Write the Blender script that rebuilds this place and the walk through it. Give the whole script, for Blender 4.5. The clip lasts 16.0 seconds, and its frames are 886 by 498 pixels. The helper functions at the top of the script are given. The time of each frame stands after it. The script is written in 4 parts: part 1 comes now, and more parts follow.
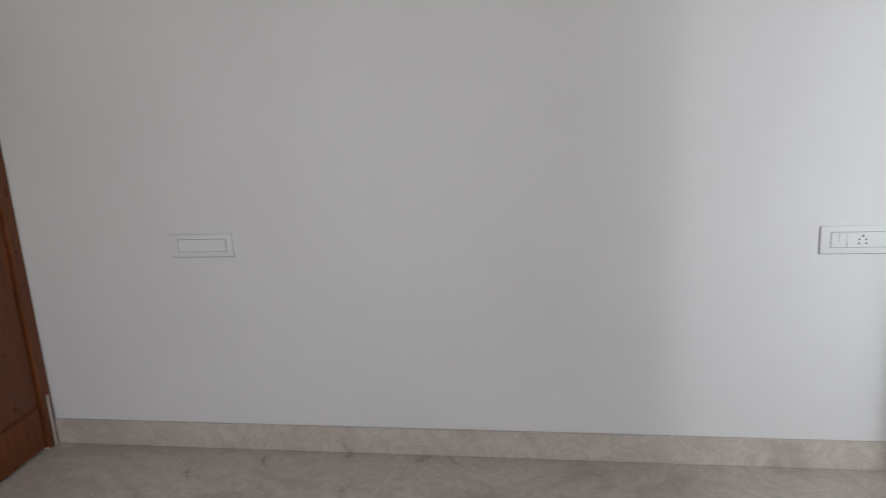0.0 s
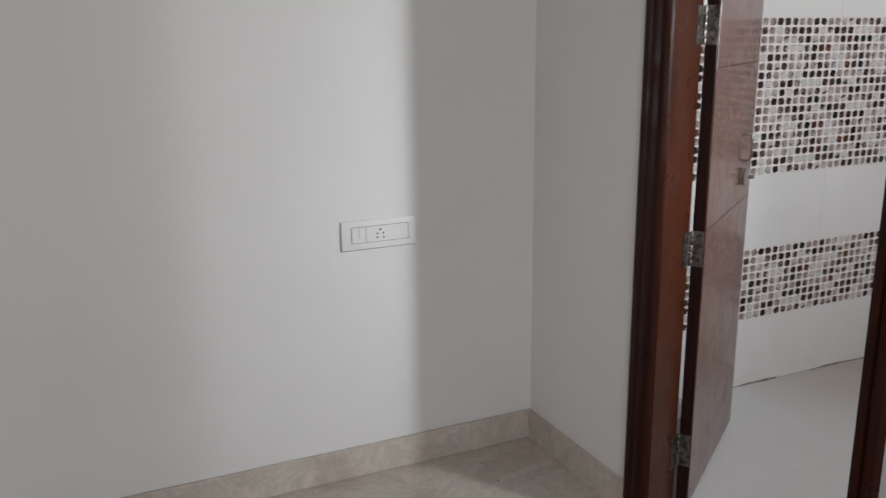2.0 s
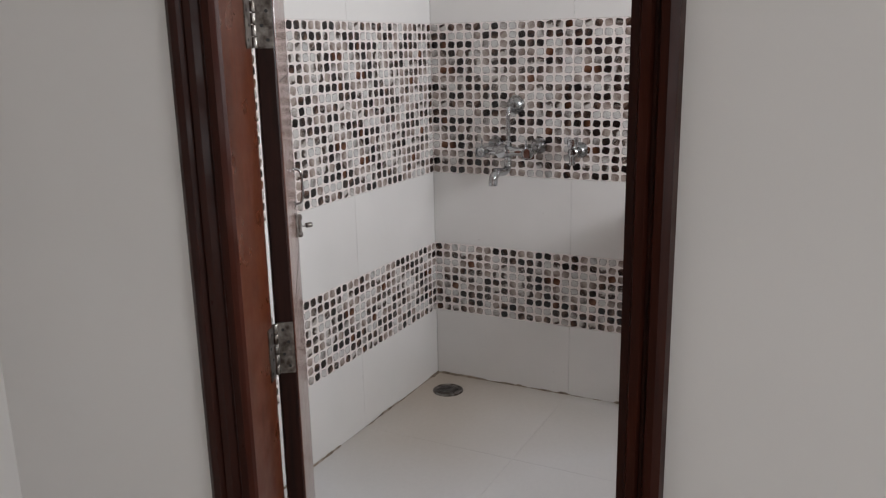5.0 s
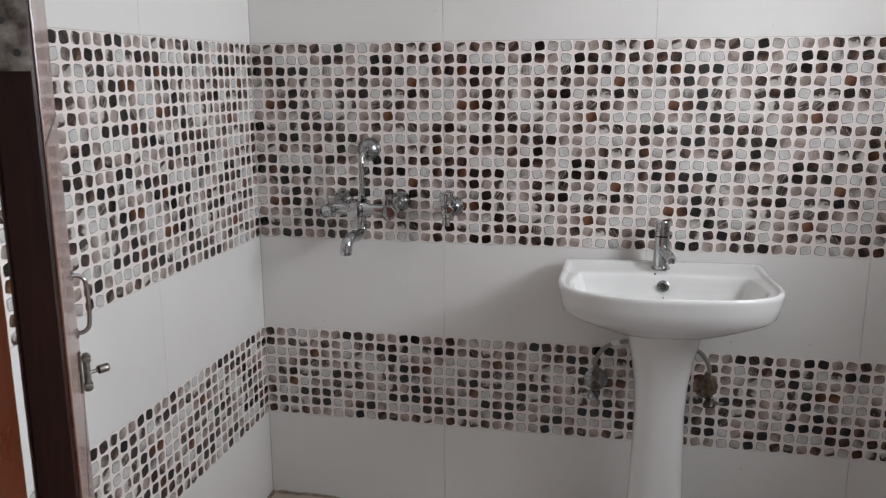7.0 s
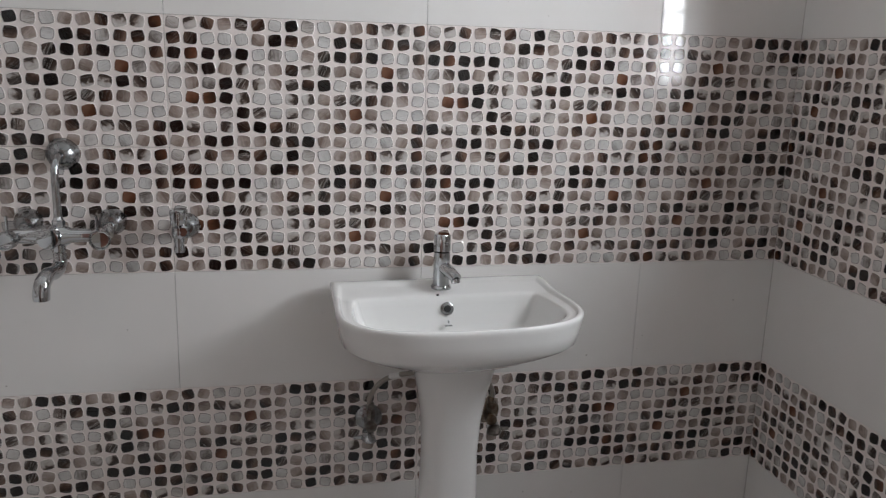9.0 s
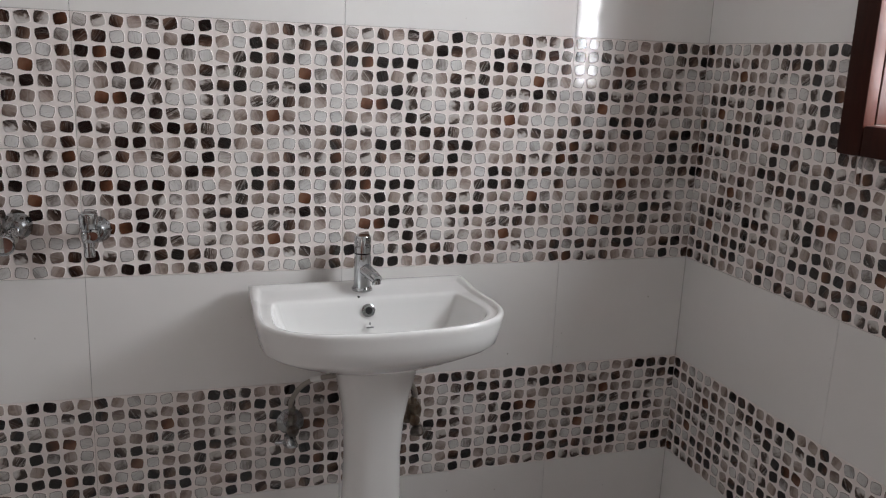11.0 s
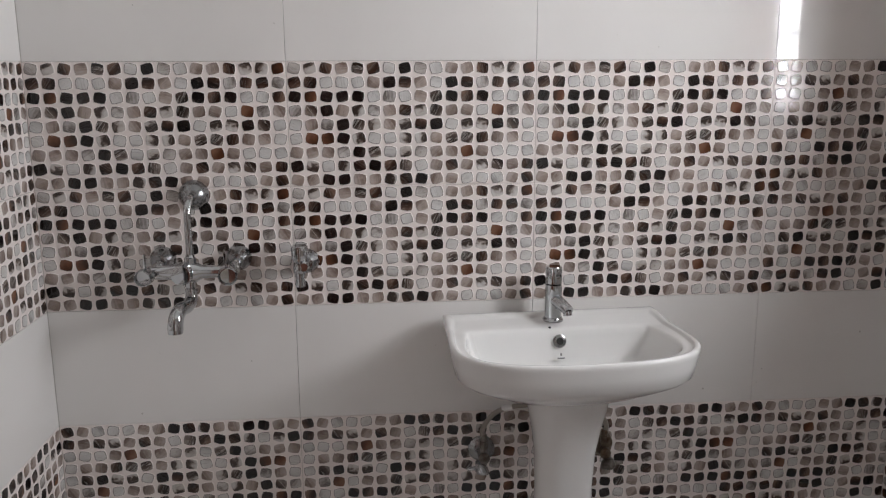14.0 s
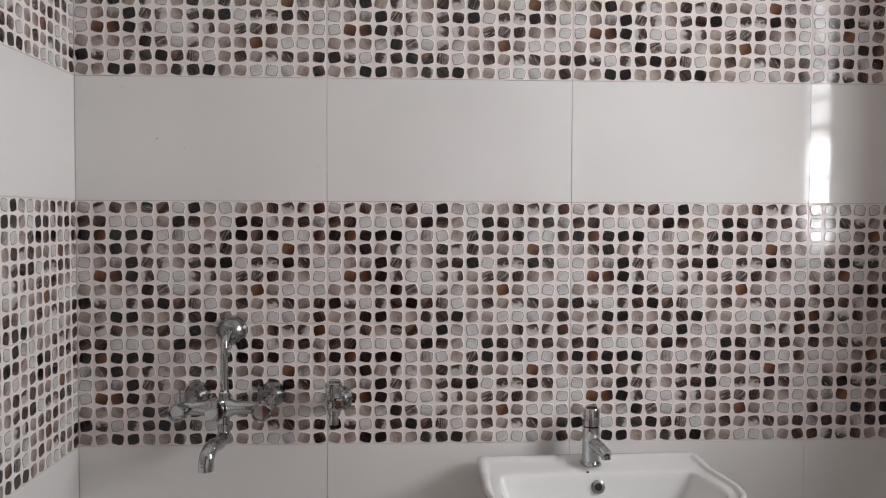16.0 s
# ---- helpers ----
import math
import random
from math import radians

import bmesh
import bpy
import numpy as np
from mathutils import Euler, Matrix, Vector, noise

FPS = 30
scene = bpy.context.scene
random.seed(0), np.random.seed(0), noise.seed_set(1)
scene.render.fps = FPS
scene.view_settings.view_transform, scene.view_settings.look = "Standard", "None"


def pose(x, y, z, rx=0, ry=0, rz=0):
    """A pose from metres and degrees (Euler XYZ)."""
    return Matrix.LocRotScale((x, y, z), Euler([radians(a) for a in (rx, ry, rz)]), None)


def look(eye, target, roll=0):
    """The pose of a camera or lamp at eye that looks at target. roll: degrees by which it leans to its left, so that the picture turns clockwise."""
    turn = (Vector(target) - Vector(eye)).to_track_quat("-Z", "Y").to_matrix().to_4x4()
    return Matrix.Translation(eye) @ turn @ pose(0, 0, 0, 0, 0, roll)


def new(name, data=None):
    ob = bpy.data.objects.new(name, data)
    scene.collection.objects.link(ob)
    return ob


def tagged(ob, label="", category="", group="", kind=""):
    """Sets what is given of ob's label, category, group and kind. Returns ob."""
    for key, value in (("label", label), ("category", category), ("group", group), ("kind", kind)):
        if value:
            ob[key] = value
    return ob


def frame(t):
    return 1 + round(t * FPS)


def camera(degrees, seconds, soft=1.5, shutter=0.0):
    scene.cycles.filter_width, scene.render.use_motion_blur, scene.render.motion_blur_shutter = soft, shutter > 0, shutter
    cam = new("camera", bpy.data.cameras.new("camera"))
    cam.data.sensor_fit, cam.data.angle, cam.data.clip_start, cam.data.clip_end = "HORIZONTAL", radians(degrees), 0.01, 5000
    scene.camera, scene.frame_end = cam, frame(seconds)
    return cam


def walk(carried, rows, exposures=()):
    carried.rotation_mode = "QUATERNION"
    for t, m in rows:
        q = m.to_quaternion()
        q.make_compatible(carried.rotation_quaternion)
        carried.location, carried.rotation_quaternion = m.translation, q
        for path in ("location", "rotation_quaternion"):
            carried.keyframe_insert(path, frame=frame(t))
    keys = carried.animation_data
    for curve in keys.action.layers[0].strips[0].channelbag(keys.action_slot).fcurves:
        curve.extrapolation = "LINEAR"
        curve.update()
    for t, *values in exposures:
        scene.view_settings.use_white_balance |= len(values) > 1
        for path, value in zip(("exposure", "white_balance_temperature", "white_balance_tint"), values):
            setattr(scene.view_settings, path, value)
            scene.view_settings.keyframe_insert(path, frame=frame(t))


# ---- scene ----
cam = camera(56.7, 16.0, soft=1.2, shutter=0.2)
PATH = [
    (0, (-3.42, -2.77, 1.574), (-3.78, -0.873, 1.054), -3.5),
    (0.5, (-3.471, -2.719, 1.508), (-3.49, -0.785, 0.997), -2.7),
    (1, (-3.483, -2.663, 1.463), (-3.214, -0.751, 0.943), -1.7),
    (1.5, (-3.462, -2.556, 1.424), (-2.986, -0.68, 0.922), -0.8),
    (2, (-3.426, -2.41, 1.423), (-2.629, -0.642, 0.931), -0.7),
    (2.5, (-3.443, -2.251, 1.43), (-2.365, -0.635, 0.955), -0.8),
    (3, (-3.436, -2.144, 1.418), (-2.169, -0.67, 0.946), -0.2),
    (3.5, (-3.3, -1.989, 1.418), (-1.889, -0.655, 0.938), 0.0),
    (4, (-3.203, -1.854, 1.419), (-1.651, -0.685, 0.944), -0.5),
    (4.2, (-3.177, -1.795, 1.411), (-1.581, -0.686, 0.939), -0.8),
    (6.3, (-2.635, -1.288, 1.39), (-0.767, -0.729, 0.945), -0.8),
    (6.5, (-2.566, -1.223, 1.404), (-0.679, -0.718, 0.972), -0.8),
    (7, (-2.415, -1.112, 1.398), (-0.501, -0.707, 0.984), -0.3),
    (7.5, (-2.225, -1.014, 1.399), (-0.285, -0.768, 0.979), -0.6),
    (8, (-2.095, -0.953, 1.413), (-0.143, -0.917, 0.98), -0.5),
    (8.5, (-2.028, -0.859, 1.413), (-0.088, -1.073, 0.974), 0.5),
    (9, (-2.004, -0.838, 1.42), (-0.099, -1.242, 0.965), 1.8),
    (9.5, (-1.999, -0.84, 1.424), (-0.13, -1.382, 0.966), 2.5),
    (9.7, (-2.009, -0.841, 1.411), (-0.151, -1.432, 0.966), 2.5),
    (11.8, (-2.008, -0.852, 1.428), (-0.137, -1.394, 0.972), 1.8),
    (12, (-2.012, -0.848, 1.423), (-0.125, -1.332, 0.972), 1.4),
    (12.5, (-2.013, -0.84, 1.431), (-0.095, -1.176, 0.973), 0.4),
    (13, (-2.019, -0.824, 1.429), (-0.085, -1.052, 0.973), -0.4),
    (13.5, (-2.019, -0.821, 1.436), (-0.078, -0.998, 0.991), -0.7),
    (14, (-2.021, -0.809, 1.444), (-0.068, -0.971, 1.046), -0.3),
    (14.5, (-2.021, -0.815, 1.449), (-0.05, -0.959, 1.141), -0.1),
    (15, (-2.02, -0.806, 1.462), (-0.037, -0.941, 1.238), 0.1),
    (15.5, (-2.026, -0.804, 1.458), (-0.033, -0.914, 1.319), 0.2),
    (16, (-2.025, -0.791, 1.454), (-0.029, -0.887, 1.38), 0.2),
]
EXPOSURES = [(0.0, 0.15, 6250, 10), (0.5, -0.04, 6350, 11), (1.5, -0.10, 6450, 10), (2.5, -0.05, 6500, 10), (4.0, 0.06, 6680, 12), (6.5, 0.18, 6350, 9), (7.5, 0.10, 6450, 10), (9.0, 0.0, 6380, 9), (12.0, 0.06, 6530, 11), (13.5, 0.08, 6550, 11), (14.5, 0.0, 6620, 12), (16.0, 0.0, 6650, 12)]
walk(cam, [(t, look(eye, target, roll)) for t, eye, target, roll in PATH], EXPOSURES)

# ---------------------------------------------------------------- world and light
world = bpy.data.worlds.new("sky")
scene.world = world
world.use_nodes = True
wn = world.node_tree.nodes
sky = wn.new("ShaderNodeTexSky")
sky.sky_type = "NISHITA"
sky.sun_disc = False
sky.sun_elevation, sky.sun_rotation = radians(48), radians(150)
world.node_tree.links.new(sky.outputs[0], wn["Background"].inputs[0])
wn["Background"].inputs[1].default_value = 0.12


def area_light(name, place, target, width, height, watts, colour=(1, 1, 1)):
    data = bpy.data.lights.new(name, "AREA")
    data.shape, data.size, data.size_y = "RECTANGLE", width, height
    data.energy, data.color = watts, colour
    ob = new(name, data)
    ob.matrix_world = look(place, target)
    return ob


# daylight in the bathroom window, and the bedroom window
area_light("bath_window_light", (-0.878, -2.352, 1.57), (-0.878, -0.6, 1.57), 0.42, 0.42, 21.0, (0.918, 0.950, 0.99))
area_light("bath_upper_window_light", (-0.878, -2.352, 2.09), (-0.878, -0.6, 2.09), 0.42, 0.56, 9.5, (0.918, 0.950, 0.99))
# added narrow beam, no pane of its own: strengthens the strip lit through the doorway
doorway_beam = area_light("bath_doorway_beam", (-0.985, -2.346, 1.66), (-2.40, 0.1, 0.70), 0.20, 0.60, 7.2, (0.895, 0.952, 1.0))
doorway_beam.data.spread = radians(64)
area_light("bedroom_window_light", (-4.05, -4.72, 1.22), (-3.7, 0, 0.85), 1.25, 0.92, 42, (0.955, 0.97, 1.0))

sun_data = bpy.data.lights.new("sun", "SUN")
sun_data.energy, sun_data.angle, sun_data.color = 1.0, radians(12), (1.0, 0.96, 0.9)
sun = new("sun", sun_data)
sun.matrix_world = look((0, 0, 9), (4, 6.9, 0))


# ---------------------------------------------------------------- materials
def material(name, colour, rough=0.5, metal=0.0, coat=0.0, spec=0.5):
    m = bpy.data.materials.new(name)
    m.use_nodes = True
    b = m.node_tree.nodes["Principled BSDF"]
    b.inputs["Base Color"].default_value = (*colour, 1)
    b.inputs["Roughness"].default_value = rough
    b.inputs["Metallic"].default_value = metal
    b.inputs["Coat Weight"].default_value = coat
    b.inputs["Coat Roughness"].default_value = 0.06
    b.inputs["Specular IOR Level"].default_value = spec
    return m


def node(m, kind, **values):
    n = m.node_tree.nodes.new(kind)
    for key, value in values.items():
        n.inputs[key.replace("_", " ")].default_value = value
    return n


def link(m, a, b):
    m.node_tree.links.new(a, b)


def ramp(m, source, stops):
    r = m.node_tree.nodes.new("ShaderNodeValToRGB")
    while len(r.color_ramp.elements) < len(stops):
        r.color_ramp.elements.new(0.5)
    for e, (p, c) in zip(r.color_ramp.elements, stops):
        e.position, e.color = p, (*c, 1)
    link(m, source, r.inputs[0])
    return r.outputs[0]


def world_coords(m, scale=(1, 1, 1)):
    g = m.node_tree.nodes.new("ShaderNodeNewGeometry")
    mp = node(m, "ShaderNodeMapping", Scale=scale)
    link(m, g.outputs["Position"], mp.inputs[0])
    return mp.outputs[0]


def bump(m, height, strength, distance=0.01):
    b = node(m, "ShaderNodeBump", Strength=strength, Distance=distance)
    link(m, height, b.inputs["Height"])
    link(m, b.outputs[0], m.node_tree.nodes["Principled BSDF"].inputs["Normal"])


def mix(m, fac, a, b, how="MIX"):
    n = m.node_tree.nodes.new("ShaderNodeMixRGB")
    n.blend_type = how
    for socket, value in zip(n.inputs, (fac, a, b)):
        if isinstance(value, bpy.types.NodeSocket):
            link(m, value, socket)
        elif isinstance(value, tuple):
            socket.default_value = (*value, 1)
        else:
            socket.default_value = value
    return n.outputs[0]


def noise_tex(m, vector, scale, detail=4.0, rough=0.55, distortion=0.0):
    n = node(m, "ShaderNodeTexNoise", Scale=scale, Detail=detail, Roughness=rough, Distortion=distortion)
    link(m, vector, n.inputs["Vector"])
    return n.outputs["Fac"]


def base(m):
    return m.node_tree.nodes["Principled BSDF"].inputs["Base Color"]


def roughness(m):
    return m.node_tree.nodes["Principled BSDF"].inputs["Roughness"]


# painted plaster with faint trowel waves and roller grain
PLASTER = material("plaster", (0.76, 0.735, 0.70), 0.55, spec=0.35)
v = world_coords(PLASTER)
big, fine = noise_tex(PLASTER, v, 1.3, 3), noise_tex(PLASTER, v, 160, 3)
link(PLASTER, ramp(PLASTER, big, [(0.3, (0.745, 0.727, 0.708)), (0.7, (0.785, 0.768, 0.75))]), base(PLASTER))
bump(PLASTER, mix(PLASTER, 0.85, fine, big), 0.10, 0.004)

CEILING_PAINT = material("ceiling_paint", (0.80, 0.79, 0.77), 0.7)
v = world_coords(CEILING_PAINT)
bump(CEILING_PAINT, noise_tex(CEILING_PAINT, v, 90), 0.08, 0.003)

# marble of the bedroom floor and skirting: warm grey with soft veins
MARBLE = material("marble", (0.40, 0.36, 0.32), 0.28)
v = world_coords(MARBLE)
n1 = noise_tex(MARBLE, v, 2.2, 6, 0.6, 1.6)
n2 = noise_tex(MARBLE, v, 9.0, 8, 0.65, 2.2)
n3 = noise_tex(MARBLE, v, 40.0, 4)
c = ramp(MARBLE, n1, [(0.28, (0.45, 0.38, 0.315)), (0.52, (0.63, 0.565, 0.495)), (0.74, (0.48, 0.41, 0.35))])
c = mix(MARBLE, ramp(MARBLE, n2, [(0.42, (0, 0, 0)), (0.50, (0.28, 0.28, 0.28)), (0.58, (0, 0, 0))]), c, (0.27, 0.235, 0.20))
link(MARBLE, mix(MARBLE, 0.08, c, ramp(MARBLE, n3, [(0.3, (0.28, 0.25, 0.22)), (0.7, (0.50, 0.46, 0.42))])), base(MARBLE))
link(MARBLE, ramp(MARBLE, n1, [(0.3, (0.42, 0.42, 0.42)), (0.7, (0.26, 0.26, 0.26))]), roughness(MARBLE))

# glazed white wall tile with a few specks
TILE = material("white_glazed_tile", (0.72, 0.70, 0.68), 0.07)
v = world_coords(TILE)
specks = noise_tex(TILE, v, 75, 1, 0.3)
cloud = noise_tex(TILE, v, 3.0, 3)
oi = TILE.node_tree.nodes.new("ShaderNodeObjectInfo")
c = ramp(TILE, cloud, [(0.3, (0.755, 0.735, 0.715)), (0.7, (0.80, 0.78, 0.76))])
c = mix(TILE, 0.06, c, ramp(TILE, oi.outputs["Random"], [(0, (0.55, 0.53, 0.50)), (1, (0.80, 0.79, 0.78))]))
link(TILE, mix(TILE, ramp(TILE, specks, [(0.17, (0.6, 0.6, 0.6)), (0.19, (0, 0, 0))]), c, (0.33, 0.30, 0.27)), base(TILE))
bump(TILE, noise_tex(TILE, v, 7, 2), 0.035, 0.004)

# cream ground of the mosaic tiles, and its glazed pebbles
GROUND = material("mosaic_ground", (0.74, 0.685, 0.66), 0.20)
v = world_coords(GROUND)
link(GROUND, ramp(GROUND, noise_tex(GROUND, v, 30, 3), [(0.3, (0.79, 0.72, 0.69)), (0.7, (0.85, 0.785, 0.755))]), base(GROUND))
bump(GROUND, noise_tex(GROUND, v, 120, 2), 0.12, 0.002)

GROUT = material("grout", (0.42, 0.39, 0.36), 0.85)
PALE_GROUT = material("pale_grout", (0.66, 0.64, 0.62), 0.85)


def chip_material(name, stops, streak=0.0, swirl=0.5, tone=0.25, rough=0.10):
    """Glazed agate pebble. The map "local" holds the place on it, "seed" two numbers of its own, which turn and shift its layers."""
    m = material(name, stops[0][1], rough)
    local, seed = m.node_tree.nodes.new("ShaderNodeUVMap"), m.node_tree.nodes.new("ShaderNodeUVMap")
    local.uv_map, seed.uv_map = "local", "seed"
    own = m.node_tree.nodes.new("ShaderNodeSeparateXYZ")
    link(m, seed.outputs[0], own.inputs[0])

    def sum_of(op, *values):
        n = m.node_tree.nodes.new("ShaderNodeMath")
        n.operation = op
        for socket, value in zip(n.inputs, values):
            if isinstance(value, (int, float)):
                socket.default_value = value
            else:
                link(m, value, socket)
        return n.outputs[0]

    turn = node(m, "ShaderNodeVectorRotate")
    turn.rotation_type = "Z_AXIS"
    link(m, local.outputs[0], turn.inputs["Vector"])
    link(m, sum_of("MULTIPLY", own.outputs[0], 6.28), turn.inputs["Angle"])
    shift = m.node_tree.nodes.new("ShaderNodeVectorMath")
    shift.operation = "ADD"
    far = m.node_tree.nodes.new("ShaderNodeVectorMath")
    far.operation = "MULTIPLY"
    far.inputs[1].default_value = (37, 37, 37)
    link(m, seed.outputs[0], far.inputs[0])
    link(m, turn.outputs[0], shift.inputs[0])
    link(m, far.outputs[0], shift.inputs[1])
    flow = noise_tex(m, shift.outputs[0], 0.9, 2, 0.5, 0.4)
    across = m.node_tree.nodes.new("ShaderNodeSeparateXYZ")
    link(m, turn.outputs[0], across.inputs[0])
    layers = sum_of("MULTIPLY_ADD", across.outputs[0], 0.30, sum_of("MULTIPLY_ADD", flow, swirl, sum_of("MULTIPLY_ADD", own.outputs[1], 0.3, 0.35 - swirl * 0.5)))
    c = ramp(m, layers, stops)
    if streak:
        fine = node(m, "ShaderNodeMapping", Scale=(3.4, 0.35, 1))
        link(m, shift.outputs[0], fine.inputs[0])
        lines = noise_tex(m, fine.outputs[0], 1.0, 2, 0.6, 0.5)
        c = mix(m, ramp(m, lines, [(0.54, (0, 0, 0)), (0.60, (streak,) * 3), (0.66, (0, 0, 0))]), c, (0.50, 0.46, 0.43))
        c = mix(m, ramp(m, lines, [(0.36, (0, 0, 0)), (0.41, (streak * 0.7,) * 3), (0.46, (0, 0, 0))]), c, (0.07, 0.05, 0.042))
    shade = ramp(m, own.outputs[1], [(0, (1 - tone,) * 3), (0.5, (1, 1, 1)), (1, (1 - tone * 0.6, 1 - tone * 0.7, 1 - tone * 0.8))])
    link(m, mix(m, 1.0, c, shade, "MULTIPLY"), base(m))
    return m


CHIP = {
    "K": chip_material("pebble_black", [(0.35, (0.006, 0.004, 0.004)), (0.75, (0.014, 0.009, 0.008)), (0.92, (0.08, 0.066, 0.058))], 0.06),
    "D": chip_material("pebble_dark_brown", [(0.30, (0.017, 0.009, 0.007)), (0.6, (0.058, 0.030, 0.021)), (0.85, (0.18, 0.118, 0.09))], 0.20),
    "R": chip_material("pebble_rust", [(0.25, (0.045, 0.019, 0.010)), (0.55, (0.125, 0.050, 0.027)), (0.85, (0.21, 0.11, 0.07))], 0.0),
    "T": chip_material("pebble_taupe", [(0.20, (0.19, 0.138, 0.115)), (0.50, (0.34, 0.275, 0.243)), (0.85, (0.47, 0.40, 0.365))], 0.36, 0.7),
    "G": chip_material("pebble_grey", [(0.25, (0.17, 0.145, 0.132)), (0.50, (0.42, 0.385, 0.365)), (0.80, (0.60, 0.57, 0.55))], 0.6, 0.9),
    "L": chip_material("pebble_pale", [(0.12, (0.36, 0.34, 0.325)), (0.32, (0.56, 0.545, 0.53)), (0.7, (0.66, 0.645, 0.63))], 0.42, 0.5, 0.12),
    "S": chip_material("pebble_striped", [(0.30, (0.022, 0.014, 0.011)), (0.6, (0.11, 0.08, 0.067)), (0.80, (0.28, 0.235, 0.21))], 0.85, 0.6),
    "H": chip_material("pebble_two_tone", [(0.44, (0.050, 0.036, 0.030)), (0.52, (0.17, 0.135, 0.118)), (0.60, (0.46, 0.42, 0.395)), (0.80, (0.61, 0.58, 0.56))], 0.20, 0.9),
}
RIM = material("pebble_rim", (0.13, 0.118, 0.11), 0.12)
GLAZE = material("mosaic_glaze", (0.83, 0.77, 0.74), 0.07)

# bathroom floor tile, beige, dulled by cement haze, window glare painted in towards the door
FLOOR_TILE = material("beige_floor_tile", (0.42, 0.36, 0.29), 0.22)
v = world_coords(FLOOR_TILE)
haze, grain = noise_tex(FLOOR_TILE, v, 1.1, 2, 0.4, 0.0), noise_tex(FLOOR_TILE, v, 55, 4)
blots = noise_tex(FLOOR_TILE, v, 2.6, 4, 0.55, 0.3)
# dried muddy water at the drain corner; the whitening beyond paints the door glare
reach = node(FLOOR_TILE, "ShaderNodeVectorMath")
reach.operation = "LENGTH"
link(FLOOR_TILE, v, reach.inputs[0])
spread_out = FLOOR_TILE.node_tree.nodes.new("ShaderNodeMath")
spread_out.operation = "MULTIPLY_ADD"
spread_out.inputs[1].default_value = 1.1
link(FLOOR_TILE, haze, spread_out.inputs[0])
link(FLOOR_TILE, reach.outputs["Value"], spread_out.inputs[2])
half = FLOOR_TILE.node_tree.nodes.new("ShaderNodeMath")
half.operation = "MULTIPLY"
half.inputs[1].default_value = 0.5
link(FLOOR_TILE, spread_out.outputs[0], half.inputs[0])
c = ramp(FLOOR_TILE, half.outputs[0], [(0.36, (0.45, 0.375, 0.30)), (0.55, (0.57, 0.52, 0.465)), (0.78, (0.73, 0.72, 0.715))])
c = mix(FLOOR_TILE, ramp(FLOOR_TILE, blots, [(0.30, (0, 0, 0)), (0.80, (0.10, 0.10, 0.10))]), c, (0.64, 0.62, 0.60))
link(FLOOR_TILE, mix(FLOOR_TILE, 0.07, c, ramp(FLOOR_TILE, grain, [(0.3, (0.30, 0.25, 0.20)), (0.7, (0.60, 0.55, 0.50))])), base(FLOOR_TILE))
link(FLOOR_TILE, ramp(FLOOR_TILE, blots, [(0.30, (0.30, 0.30, 0.30)), (0.75, (0.40, 0.40, 0.40))]), roughness(FLOOR_TILE))

FLOOR_GROUT = material("floor_grout", (0.52, 0.475, 0.42), 0.7)
DIRT = material("cement_dirt", (0.20, 0.15, 0.10), 0.95)
v = world_coords(DIRT)
link(DIRT, ramp(DIRT, noise_tex(DIRT, v, 25, 4), [(0.35, (0.13, 0.10, 0.075)), (0.5, (0.29, 0.235, 0.18)), (0.7, (0.45, 0.40, 0.34))]), base(DIRT))


def wood(name, dark, light, rough, coat, spec=0.5, grain=0.05):
    m = material(name, light, rough, coat=coat, spec=spec)
    v = world_coords(m, (9, 9, 0.7))
    g = noise_tex(m, v, 6.0, 6, 0.6, 0.8)
    blot = noise_tex(m, world_coords(m), 3.0, 3)
    link(m, mix(m, ramp(m, blot, [(0.3, (0.0, 0.0, 0.0)), (0.7, (0.35, 0.35, 0.35))]), ramp(m, g, [(0.3, dark), (0.7, light)]), dark), base(m))
    link(m, ramp(m, noise_tex(m, world_coords(m), 14, 4), [(0.3, (rough * 0.8,) * 3), (0.7, (rough * 1.5,) * 3)]), roughness(m))
    bump(m, mix(m, 0.5, g, noise_tex(m, world_coords(m), 60, 2)), grain, 0.002)
    return m


DARK_WOOD = wood("dark_varnished_wood", (0.020, 0.005, 0.003), (0.045, 0.011, 0.006), 0.34, 0.0, 0.12)
RED_WOOD = wood("red_brown_wood", (0.036, 0.0085, 0.0033), (0.076, 0.0185, 0.0065), 0.30, 0.0, 0.25)
ORANGE_WOOD = wood("orange_brown_wood", (0.11, 0.032, 0.010), (0.23, 0.074, 0.024), 0.32, 0.0, 0.3)
DOOR_EDGE = wood("dark_door_edge", (0.010, 0.004, 0.003), (0.030, 0.009, 0.006), 0.40, 0.0, 0.12, 0.25)
DOOR_FACE = wood("laminate_door_face", (0.092, 0.034, 0.022), (0.112, 0.045, 0.029), 0.20, 0.2, 0.5, 0.008)

CHROME = material("chrome", (0.49, 0.50, 0.51), 0.07, 1.0)
v = world_coords(CHROME)
link(CHROME, ramp(CHROME, noise_tex(CHROME, v, 60, 3), [(0.35, (0.02, 0.02, 0.02)), (0.75, (0.08, 0.08, 0.08))]), roughness(CHROME))
SATIN = material("satin_chrome", (0.32, 0.325, 0.33), 0.24, 1.0)
link(SATIN, ramp(SATIN, noise_tex(SATIN, world_coords(SATIN), 35, 3), [(0.35, (0.18, 0.18, 0.18)), (0.7, (0.32, 0.32, 0.32))]), roughness(SATIN))
STEEL = material("hinge_steel", (0.40, 0.37, 0.34), 0.38, 1.0)
v = world_coords(STEEL)
